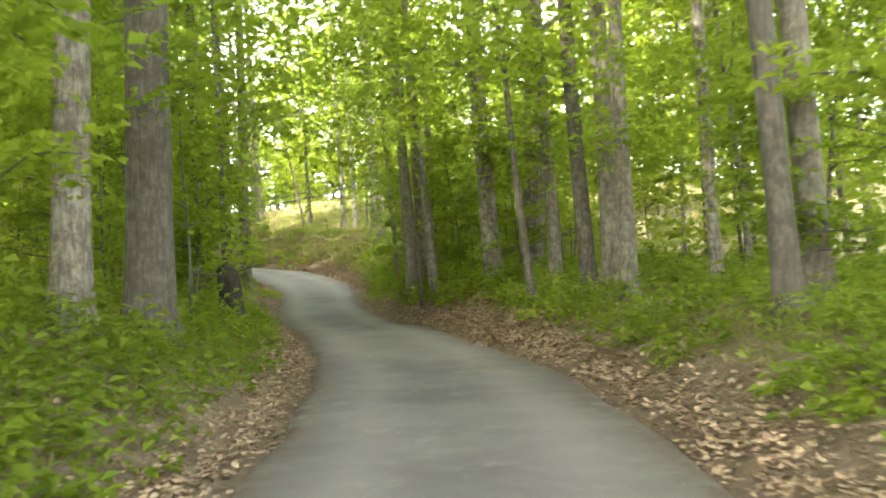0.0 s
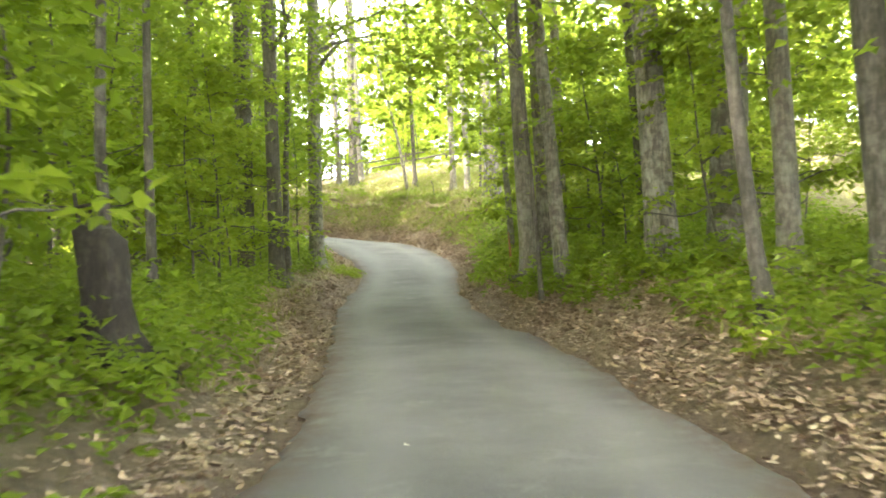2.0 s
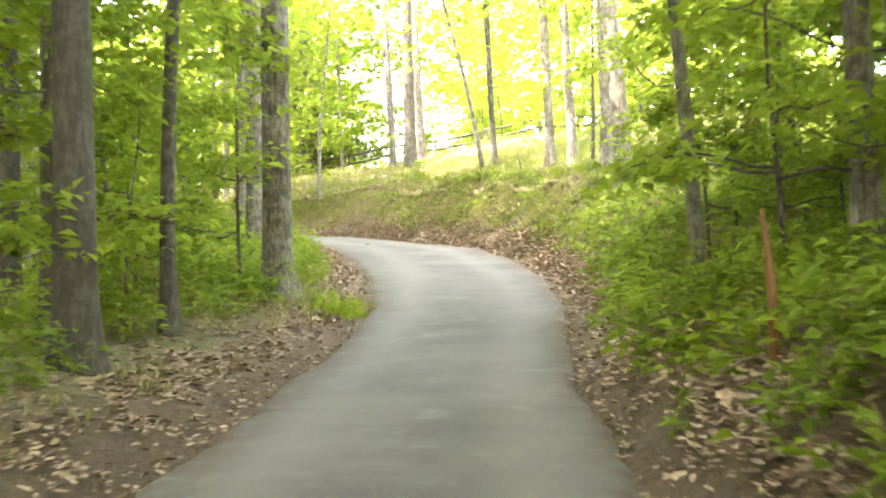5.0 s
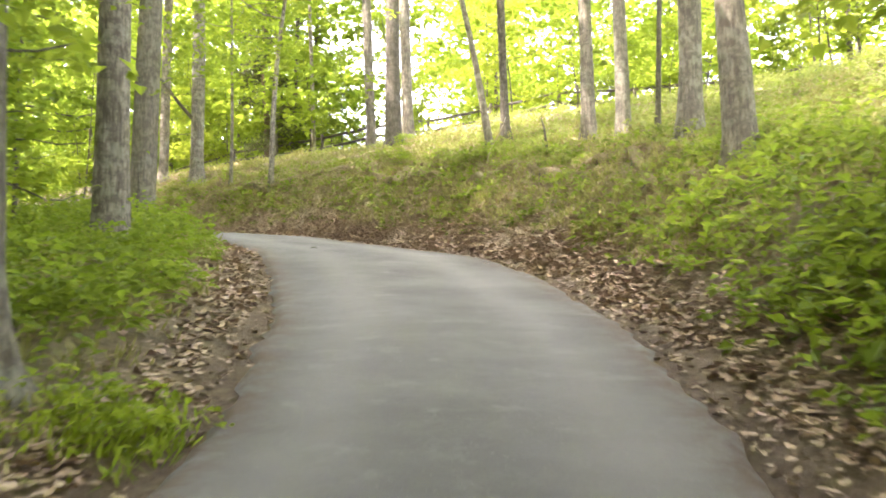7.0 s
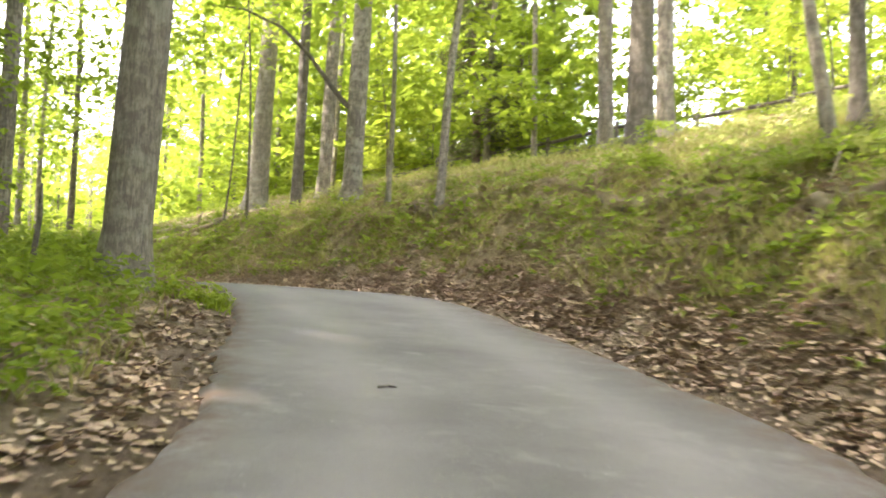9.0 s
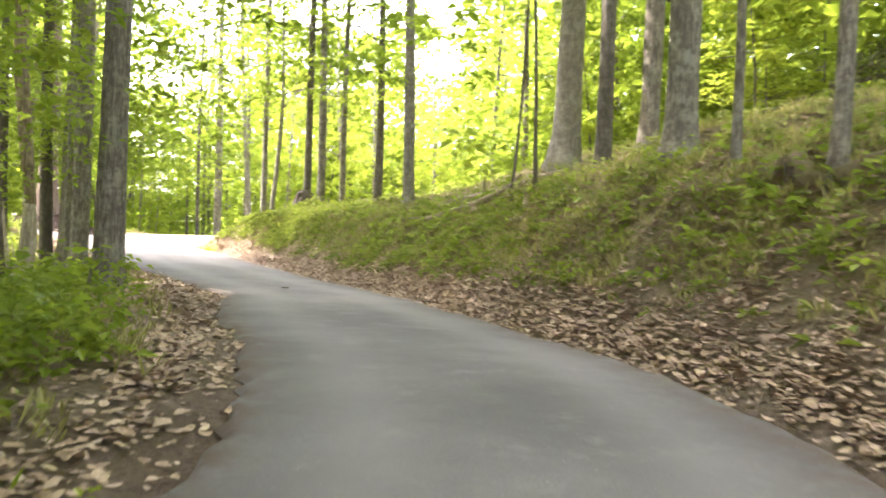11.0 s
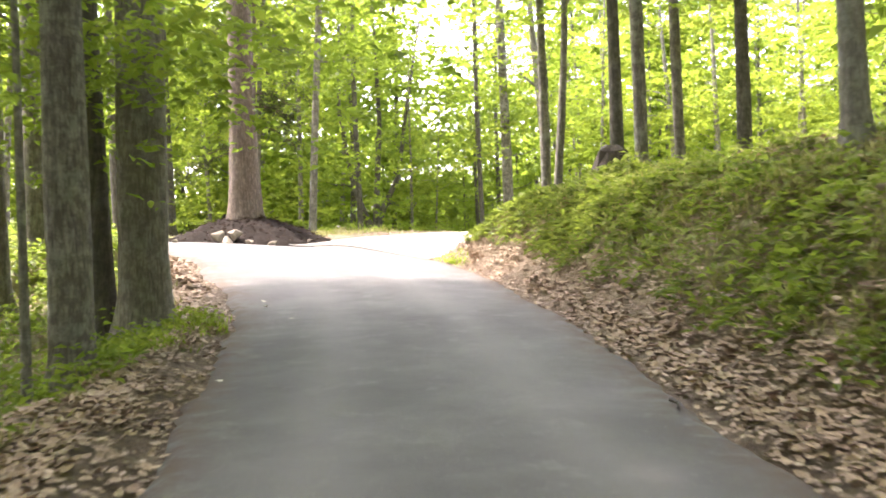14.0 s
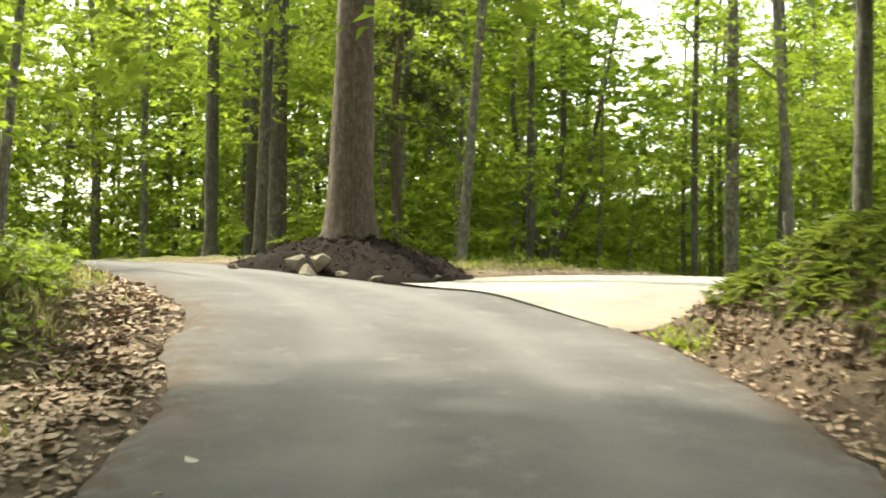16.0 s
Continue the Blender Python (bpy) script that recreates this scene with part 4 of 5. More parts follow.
def undergrowth(n, seed, leaf, tall, per, name, label, mat, chance):
    P, past, side, s, rng = scatter(n, seed, chance)
    m = len(P)
    low = np.where((side > 0) & (s > 45), 0.6, 1.0)      # the cut bank carries smaller plants
    h = tall * rng.uniform(0.35, 1.2, m) * np.clip(past, 0.35, 1.2) * low
    a = rng.uniform(0, 2 * np.pi, (m, per))
    rise = rng.uniform(0.35, 1.0, (m, per))
    out = rng.uniform(0.1, 0.6, (m, per)) * h[:, None]
    C = P[:, None] + np.stack([np.cos(a) * out, np.sin(a) * out, rise * h[:, None]], -1)
    D = np.stack([np.cos(a), np.sin(a), rng.normal(-0.1, 0.35, a.shape)], -1).reshape(-1, 3)
    N = np.array([0, 0, 1.0]) + rng.normal(0, 0.35, (m * per, 3))
    size = leaf * rng.uniform(0.6, 1.4, m * per) * np.repeat(low, per)
    V, F = leaves_at(C.reshape(-1, 3), D, N, size, size * rng.uniform(0.5, 0.75, m * per))
    tagged(new(name, mesh_from(name, V, F, mat)), label, "undergrowth", kind="stuff")


undergrowth(72000, 31, 0.1, 0.3, 8, "undergrowth", "low green leafy undergrowth on both sides of the road", LEAF_LOW, plant_chance)
undergrowth(30000, 32, 0.115, 0.46, 11, "broadleaf_undergrowth", "knee-high bright broad-leaved plants along the wood's edge", LEAF, broad_chance)


def litter_chance(s, side, past, q):
    d = np.array(DIRT)
    bare = np.where(side > 0, np.interp(s, d[:, 0], d[:, 2]), np.interp(s, d[:, 0], d[:, 1])) * (0.75 + 0.4 * ripple(q[:, 0], q[:, 1], 1.1, 43))
    start = np.clip((past - bare) / 0.15, 0.1, 1)
    heap = np.clip(0.85 + 0.5 * ripple(q[:, 0], q[:, 1], 1.4, 44), 0.25, 1)
    fade = np.clip(1.25 - past / np.interp(s, [-6, 12, 17, 40, 48, 74, 79, 92], [0.8, 0.9, 1.5, 1.6, 2.2, 2.0, 1.0, 1.0]), np.where(side > 0, np.interp(s, [20, 40, 46, 66, 76, 80], [0.15, 0.2, 0.65, 0.8, 0.75, 0.6]), 0.2), 1)
    near = np.where((side < 0) & ((s < 24) | ((s > 38) & (s < 62))), np.interp(past, [0.35, 0.7], [1, 0.25]), 1)      # green plants come close to the road here
    mossy = np.where((side > 0) & (s > 81.5) & (s < 87), np.interp(past, [0.65, 0.9], [1, 0.65]), 1)
    return start * heap * fade * near * mossy * np.where(side > 0, 1.0, np.interp(s, [0, 30, 60, 72, 80], [0.7, 0.8, 0.7, 0.9, 0.9]))


def leaf_litter(n, seed, reach, name, label, lo=-6, hi=93):
    P, past, side, s, rng = scatter(n, seed, litter_chance, lo, hi, reach)
    m = len(P)
    a = rng.uniform(0, 2 * np.pi, m)
    D = np.stack([np.cos(a), np.sin(a), rng.normal(0.03, 0.16, m)], 1)
    N = np.array([0, 0, 1.0]) + rng.normal(0, 0.2, (m, 3))
    size = rng.uniform(0.04, 0.095, m)
    P[:, 2] += rng.uniform(0.006, 0.035, m)
    V, F = curled_leaves(P, D, N, size, size * rng.uniform(0.45, 0.8, m), rng.normal(0.05, 0.22, m))
    tagged(new(name, mesh_from(name, V, F, LITTER)), label, "leaf litter", kind="stuff")


leaf_litter(300000, 41, 2.2, "leaf_litter", "dry brown fallen leaves heaped along the road's edges")
leaf_litter(230000, 42, 8.0, "scattered_leaf_litter", "dry brown leaves scattered over the bank and wood floor")
leaf_litter(150000, 43, 3.4, "bank_leaf_litter", "dry brown leaves caught on the face of the bank", 42, 88)


def grass_chance(s, side, past, q):
    patch = np.clip(0.5 + 1.2 * ripple(q[:, 0], q[:, 1], 2.4, 51), 0.12, 1)
    right = np.interp(s, [40, 45, 64, 76, 82, 92], [0.2, 2.6, 2.4, 0.9, 1, 1]) * np.clip((past - 0.8) / 0.6, 0, 1) * np.where((s > 66) & (s < 83), np.interp(past, [2.2, 3], [1, 0.15]), 1)
    left = np.interp(s, [36, 42, 60, 66, 78, 92], [0.1, 0.5, 0.5, 0.1, 0.1, 0.6]) * np.clip((past - 0.5) / 0.5, 0, 1)
    return patch * np.where(side > 0, right, left)


def grass(n, seed):
    P, past, side, s, rng = scatter(n, seed, grass_chance, reach=6.0)
    P = np.repeat(P, 6, 0) + np.random.default_rng(seed + 1).normal(0, 0.05, (len(P) * 6, 3)) * [1, 1, 0.1]
    m = len(P)
    a = rng.uniform(0, 2 * np.pi, m)
    D = np.stack([np.cos(a) * 0.6, np.sin(a) * 0.6, rng.uniform(0.3, 1.1, m)], 1)
    N = np.stack([-np.cos(a), -np.sin(a), np.full(m, 0.6)], 1)
    size = rng.uniform(0.08, 0.22, m)
    V, F = leaves_at(P, D, N, size, np.full(m, 0.02), 0.0)
    tagged(new("grass", mesh_from("grass", V, F, DRY_GRASS)), "tufts of fine grass and moss on the bank", "grass", kind="stuff")


grass(125000, 61)


def moss_fronds(n, seed, lo=42, hi=89):
    """Drooping dark fern and moss fronds over the cut face of the bank."""
    def chance(s, side, past, q):
        patch = np.clip(0.55 + 1.0 * ripple(q[:, 0], q[:, 1], 1.6, 58), np.where(s > 81, 0.2, 0), 1)
        return (side > 0) * np.interp(s, [42, 46, 62, 70, 79, 80, 86, 87], [0, 0.12, 0.12, 0.3, 0.4, 1.6, 1.6, 0]) * patch * np.interp(past, [0.6, 0.85, 2.4, 3.2], [0, 1, 0.9, 0.05]) * np.where(s < 66, 0.8, 1)
    P, past, side, s, rng = scatter(n, seed, chance, lo=lo, hi=hi, reach=3.6)
    m = len(P)
    a = rng.uniform(0, 2 * np.pi, (m, 5))
    C = P[:, None] + np.stack([np.cos(a) * 0.05, np.sin(a) * 0.05, np.full(a.shape, 0.06)], -1)
    D = np.stack([np.cos(a), np.sin(a), rng.uniform(-0.6, 0.5, a.shape)], -1).reshape(-1, 3)
    size = rng.uniform(0.05, 0.17, m * 5)
    V, F = leaves_at(C.reshape(-1, 3), D, np.array([0, 0, 1.0]) + rng.normal(0, 0.3, D.shape), size, size * 0.42, 0.3)
    tagged(new("moss", mesh_from("moss", V, F, MOSS)), "dark moss and drooping fern fronds on the cut bank", "moss", kind="stuff")


moss_fronds(110000, 66)
moss_fronds(24000, 67, 81, 87)


def herb_chance(s, side, past, q):
    """Low yellow-green herbs above the bank's lip, thinner clumps on its face."""
    patch = np.clip(0.45 + 1.1 * ripple(q[:, 0], q[:, 1], 2.6, 71) + 0.6 * ripple(q[:, 0], q[:, 1], 0.9, 72), 0, 1)
    top = np.interp(s, [40, 44, 53, 60, 88], [0.4, 0.85, 0.7, 0.15, 0.1]) * np.clip((past - 2.0) / 0.8, 0, 1)
    face = np.interp(s, [40, 46, 62, 68, 78, 87], [0.2, 0.13, 0.12, 0.32, 0.4, 0.4]) * np.clip((past - 0.9) / 0.3, 0, 1) * np.clip((2.4 - past) / 0.4, 0, 1)
    return (side > 0) * (top + face) * (0.1 + 0.9 * patch)


def herbs(n, seed, reach, mat, lo_size, hi_size):
    P, past, side, s, rng = scatter(n, seed, herb_chance, lo=38, hi=88, reach=reach)
    m, per = len(P), 7
    h = rng.uniform(0.06, 0.24, m) * np.where(past > 2.2, 1.2, 0.8)
    a = rng.uniform(0, 2 * np.pi, (m, per))
    out = rng.uniform(0.15, 0.75, (m, per)) * h[:, None]
    C = P[:, None] + np.stack([np.cos(a) * out, np.sin(a) * out, rng.uniform(0.25, 1.0, (m, per)) * h[:, None]], -1)
    D = np.stack([np.cos(a), np.sin(a), rng.normal(0.05, 0.4, a.shape)], -1).reshape(-1, 3)
    size = rng.uniform(lo_size, hi_size, m * per)
    V, F = leaves_at(C.reshape(-1, 3), D, np.array([0, 0, 1.0]) + rng.normal(0, 0.4, D.shape), size, size * rng.uniform(0.45, 0.75, m * per))
    tagged(new("bank_herbs", mesh_from("bank_herbs", V, F, mat)), "low yellow-green herbs spread over the bank", "undergrowth", kind="stuff")


herbs(120000, 81, 12.0, HERB, 0.045, 0.12)
herbs(60000, 82, 2.7, LEAF_LOW, 0.07, 0.16)
herbs(26000, 83, 2.9, HERB, 0.06, 0.14)


def fern_chance(s, side, past, q):
    """Bright broad fern leaves in clumps low on the face of the bank."""
    patch = np.clip(-0.1 + 1.7 * ripple(q[:, 0], q[:, 1], 1.9, 75) + 0.4 * ripple(q[:, 0], q[:, 1], 0.7, 76), 0, 1)
    return (side > 0) * patch * np.interp(s, [40, 44, 50, 62, 68, 80, 82], [0.5, 0.5, 0.12, 0.12, 0.9, 0.9, 0]) * np.interp(past, [0.75, 1.0, 1.9, 2.5], [0, 1, 0.8, 0])


undergrowth(40000, 85, 0.13, 0.26, 9, "bank_ferns", "bright green fern-like leaves in clumps on the bank", LEAF_LIGHT, fern_chance)


def bank_ledge(lo, hi, seed):
    """A ragged lip of turf that overhangs the cut face of the bank."""
    rng = np.random.default_rng(seed)
    s = np.arange(lo, hi, 0.09)
    wave = sum(np.sin(s * k + rng.uniform(0, 6.3)) * w for k, w in ((0.7, 0.16), (1.9, 0.1), (4.3, 0.05), (11.0, 0.03)))
    past = 1.95 + wave
    jut = np.clip(0.07 + 0.06 * np.sin(s * 1.3 + seed) + 0.03 * np.sin(s * 5.1) + rng.normal(0, 0.012, len(s)), 0.0, 0.16)
    jut *= np.clip(np.minimum(s - lo, hi - s) / 0.8, 0, 1)
    p = np.stack([np.interp(s, main_road.s, main_road.p[:, k]) for k in range(2)], 1)
    t = np.stack([np.interp(s, main_road.s, main_road.t[:, k]) for k in range(2)], 1)
    r = np.stack([t[:, 1], -t[:, 0]], 1)
    w = main_road.width(s, np.ones(len(s), bool))

    def at(shift):
        q = p + (w + past + shift)[:, None] * r
        return q, lie(q[:, 0], q[:, 1])[0]
    top_q, top_z = at(0.1)
    rim_q, _ = at(-jut)
    root_q, root_z = at(0.12)
    rows = [np.column_stack([top_q, top_z + 0.01]), np.column_stack([(top_q + rim_q) / 2, top_z + 0.03]), np.column_stack([rim_q, top_z - 0.02 + rng.normal(0, 0.012, len(s))]),
            np.column_stack([rim_q, top_z - 0.1 - jut * 0.3 + rng.normal(0, 0.02, len(s))]), np.column_stack([root_q, np.minimum(root_z, top_z - 0.14) - 0.1])]
    V = np.stack(rows, 1).reshape(-1, 3)
    i, j = np.meshgrid(np.arange(len(s) - 1), np.arange(4), indexing="ij")
    k = (i * 5 + j).ravel()
    me = mesh_from("bank_ledge", V, np.stack([k, k + 1, k + 6, k + 5], 1), SOIL, True)
    for key, v in (("moss", 0.5), ("dirt", 0.35)):
        me.attributes.new(key, 'FLOAT', 'POINT').data.foreach_set("value", np.full(len(V), v, np.float32))
    ob = tagged(new("bank_ledge", me), "ragged lip of turf and soil overhanging the cut bank", "bank", kind="structure")
    n = 90
    for k in range(n):
        i = rng.integers(10, len(s) - 10)
        if jut[i] < 0.06:
            continue
        a = np.array([*rim_q[i], top_z[i] - 0.08])
        d = np.array([-r[i, 0] * 0.05 + rng.normal(0, 0.08), -r[i, 1] * 0.05 + rng.normal(0, 0.08), -rng.uniform(0.15, 0.4)])
        part("root", mesh_from("root", *tube(np.array([a, a + d * 0.5 + rng.normal(0, 0.03, 3), a + d]), [0.012, 0.008, 0.003], 4, cap=False), BARK_DARK, True), ob)


bank_ledge(43.5, 64.0, 5)
bank_ledge(66.5, 72.0, 6)
bank_ledge(78.5, 85.5, 7)


# ---- things on the bank and at the verge ----
def along_ground(points, lift):
    return np.array([(x, y, ground_at(x, y) + lift) for x, y in points])


def rough_tube(points, radii, sides, rough, seed):
    return tube(points, radii, sides, rough, np.random.default_rng(seed))


def fallen_log():
    base = new("fallen_log")
    P = along_ground([(-26.2, 65.65), (-25.2, 65.35), (-24.2, 65.05), (-23.2, 64.75), (-22.2, 64.4), (-20.9, 63.9)], 0.14)
    base.location = P[0]
    part("log", mesh_from("log", *rough_tube(P - P[0], [0.05, 0.075, 0.085, 0.09, 0.1, 0.105], 9, 0.05, 3), DEAD_WOOD, True), base)
    for k, (i, d, n) in enumerate(((2, (0.5, -0.6, 0.35), 1.1), (3, (-0.3, 0.5, 0.5), 0.8))):
        a = P[i] - P[0]
        q = np.array([a, a + np.array(d) * n * 0.5, a + np.array(d) * n + [0.1, 0, -0.1]])
        part("branch_stub", mesh_from("branch_stub", *rough_tube(q, [0.045, 0.03, 0.015], 6, 0.05, k), DEAD_WOOD, True), base)
    tagged(base, "bleached fallen log lying along the bank", "fallen log")


def second_log():
    P = along_ground([(-27.0, 65.3), (-25.6, 64.85), (-24.0, 64.4), (-22.4, 63.75)], 0.14)
    ob = new("fallen_branch", mesh_from("fallen_branch", *rough_tube(P - P[0], [0.03, 0.06, 0.07, 0.05], 7, 0.06, 8), DEAD_WOOD, True))
    ob.location = P[0]
    tagged(ob, "long grey fallen branch on the leafy bank", "fallen branch")


def snag(x, y):
    """A dead, broken stem, split into bleached slats at its foot."""
    base = new("dead_snag")
    base.location = (x, y, ground_at(x, y))
    rng = np.random.default_rng(9)
    P = np.array([(0, 0, -0.3), (0.02, 0, 0.1), (0.0, 0.02, 0.5), (0.06, 0.05, 0.95), (0.08, 0.06, 1.4), (0.0, 0.02, 2.0), (-0.1, -0.05, 3.0), (-0.16, -0.08, 4.6), (-0.2, -0.1, 6.0)])
    radii = [0.1, 0.075, 0.05, 0.06, 0.075, 0.085, 0.085, 0.07, 0.02]
    part("stem", mesh_from("stem", *tube(P[3:], [0.03, 0.055] + radii[5:], 10, 0.13, rng), DEAD_WOOD, True), base)
    part("foot", mesh_from("foot", *tube(P[:5], [0.12, 0.095, 0.08, 0.078, 0.06], 10, 0.2, rng), BLEACHED, True), base, "bleached split wood")
    for k in range(7):
        a = k * 0.95 + rng.uniform(0, 0.4)
        c = np.array([np.cos(a), np.sin(a), 0])
        h = rng.uniform(0.0, 0.45)
        q = np.array([c * 0.09 + [0, 0, h - 0.1], c * 0.13 + [0, 0, h + 0.3], c * (0.13 + 0.14 * rng.random()) + [0, 0, h + 0.7 + 0.5 * rng.random()]])
        part("splinter", mesh_from("splinter", *tube(q, [0.04, 0.034, 0.006], 5, 0.12, rng), BLEACHED, True), base)
    base.scale = (1.6, 1.6, 1.6)
    tagged(base, "dead broken snag with split, bleached wood at its foot", "dead tree")


def stump(x, y):
    """A dark hollow stump with a flared foot and a slanting broken top; a thin living stem stands against it."""
    base = new("stump")
    base.location = (x, y, ground_at(x, y))
    P = np.array([(0, 0, -0.3), (0, 0, 0.02), (0.01, 0, 0.2), (0.0, 0.01, 0.45), (-0.01, 0.01, 0.7), (-0.03, 0.01, 0.9), (-0.04, 0.0, 0.96)])
    V, F = rough_tube(P, [0.36, 0.28, 0.215, 0.185, 0.175, 0.17, 0.11], 13, 0.12, 4)
    V[:, 2] += np.where(V[:, 2] > 0.6, -0.35 * V[:, 0], 0)
    part("body", mesh_from("body", V, F, ROTTEN, True), base)
    for k, (a, n) in enumerate(((0.4, 0.5), (2.3, 0.42), (3.9, 0.48), (5.3, 0.38))):
        c = np.array([np.cos(a), np.sin(a), 0])
        part("root", mesh_from("root", *rough_tube(np.array([c * 0.12 + [0, 0, 0.22], c * 0.28 + [0, 0, 0.06], c * n + [0, 0, -0.12]]), [0.1, 0.075, 0.03], 7, 0.08, k), ROTTEN, True), base)
    stem = np.array([(-0.06, 0.2, -0.2), (-0.06, 0.19, 0.6), (-0.1, 0.17, 1.6), (-0.08, 0.2, 3.0), (-0.14, 0.22, 5.0)])
    part("stem", mesh_from("stem", *rough_tube(stem, [0.055, 0.048, 0.044, 0.038, 0.02], 8, 0.04, 6), BARK_DARK, True), base)
    tagged(base, "dark rotten stump among saplings beside the road", "stump")


def bank_stump(x, y):
    """A wide rotten stump with a jagged, sloping top."""
    base = new("stump")
    base.location = (x, y, ground_at(x, y))
    V, F = rough_tube(np.array([(0, 0, -0.4), (0, 0, 0.0), (0.02, 0, 0.25), (0.03, 0.01, 0.5), (0.04, 0.02, 0.8), (0.05, 0.02, 0.92)]), [0.58, 0.46, 0.39, 0.35, 0.3, 0.12], 13, 0.13, 14)
    part("body", mesh_from("body", V, F, STUMP_BARK, False), base)
    for i in range(4):
        a = 0.6 + i * 1.5
        c = np.array([np.cos(a), np.sin(a), 0])
        part("root", mesh_from("root", *rough_tube(np.array([c * 0.2 + [0, 0, 0.3], c * 0.45 + [0, 0, 0.1], c * 0.8 + [0, 0, -0.2]]), [0.14, 0.1, 0.05], 7, 0.08, i), STUMP_BARK, False), base)
    tagged(base, "dark rotten stump on top of the mossy bank", "stump")


def dead_pole(x, y, h):
    ob = new("dead_sapling", mesh_from("dead_sapling", *rough_tube(np.array([(0, 0, -0.2), (0.01, 0, h * 0.3), (0.0, 0.01, h * 0.65), (-0.02, 0.01, h)]), [0.03, 0.028, 0.025, 0.012], 7, 0.06, 5), RUST_WOOD, True))
    ob.location = (x, y, ground_at(x, y))
    tagged(ob, "rust-brown dead sapling standing in green undergrowth", "dead sapling")


def stick(x, y, length, turn, r=0.012, mat=None):
    s, d, z = (float(v[0]) for v in main_road.near(np.array([[x, y]])))
    g, least, *_r = (float(v[0]) for v in lie(x, y))
    base_z = _r[2] + 0.02 if least < 0.02 else g + 0.01
    a = radians(turn)
    c = np.array([np.cos(a), np.sin(a), 0]) * length
    P = np.array([-0.5 * c, -0.15 * c + [0.01, 0.02, 0.008], 0.2 * c + [0.0, -0.02, 0.006], 0.5 * c])
    ob = new("stick", mesh_from("stick", *rough_tube(P, [r, r * 1.1, r * 0.9, r * 0.4], 6, 0.08, int(abs(x * 10))), mat or BARK_DARK, True))
    ob.location = (x, y, base_z + r)
    tagged(ob, "small broken stick lying at the roadside", "stick", "fallen sticks")


def mound(x, y):
    n, m = 72, 26
    rng = np.random.default_rng(21)
    V, a = [], np.linspace(0, 2 * np.pi, n, endpoint=False)
    for i in range(m + 1):
        u = i / m
        r = 2.15 * u * (1 + 0.08 * np.sin(a * 3 + 1) + 0.05 * np.sin(a * 7)) + 0.0001
        px, py = r * np.cos(a), r * np.sin(a) * 0.95
        g = lie(x + px, y + py)
        top = np.maximum(g[0], np.where(g[1] < 0.3, g[4], g[0]))
        h = 0.62 * np.cos(np.clip(u, 0, 1) * np.pi / 2) ** 1.1 + (rng.normal(0, 0.022, n) + 0.05 * ripple(px, py, 0.6, 8)) * (u < 0.97) - 0.06 * (u > 0.97)
        V.append(np.column_stack([px, py, top + h]))
    V = np.concatenate(V)
    i, j = np.meshgrid(np.arange(m), np.arange(n), indexing="ij")
    F = np.stack([i * n + j, (i + 1) * n + j, (i + 1) * n + (j + 1) % n, i * n + (j + 1) % n], -1).reshape(-1, 4)
    ob = new("mulch_mound", mesh_from("mulch_mound", V, F, MULCH, True))
    ob.location = (x, y, 0)
    c = V[rng.integers(n, len(V) - n, 2600)] + rng.normal(0, 0.05, (2600, 3)) * [1, 1, 0.15] + [0, 0, 0.012]
    a = rng.uniform(0, 6.3, 2600)
    chips = leaves_at(c, np.stack([np.cos(a), np.sin(a), rng.normal(0, 0.4, 2600)], 1), np.array([0, 0, 1.0]) + rng.normal(0, 0.4, (2600, 3)), rng.uniform(0.05, 0.15, 2600), rng.uniform(0.015, 0.04, 2600), 0.3)
    tagged(part("mulch", mesh_from("mulch", *chips, CHIPS), ob), "dark brown shredded bark", kind="stuff")
    tagged(ob, "round mound of dark mulch around a large tree", "mulch mound")


def rock(x, y, z, size, seed):
    rng = np.random.default_rng(seed)
    bm = bmesh.new()
    w = rng.uniform(0.65, 1.1, 3) * [1, 1, 0.75] * size
    for d in rng.normal(0, 1, (11, 3)):
        bm.verts.new(Vector(d / np.linalg.norm(d) * w * rng.uniform(0.75, 1.1)))
    bmesh.ops.convex_hull(bm, input=bm.verts)
    bmesh.ops.bevel(bm, geom=list(bm.edges), offset=size * 0.03, segments=1, affect='EDGES')
    me = bpy.data.meshes.new("rock")
    bm.to_mesh(me)
    bm.free()
    me.materials.append(STONE)
    ob = new("rock", me)
    ob.location = (x, y, z)
    ob.rotation_euler = (0, 0, rng.uniform(0, 6))
    tagged(ob, "pale rough rock at the edge of the mulch mound", "rock", "rocks of the mound")


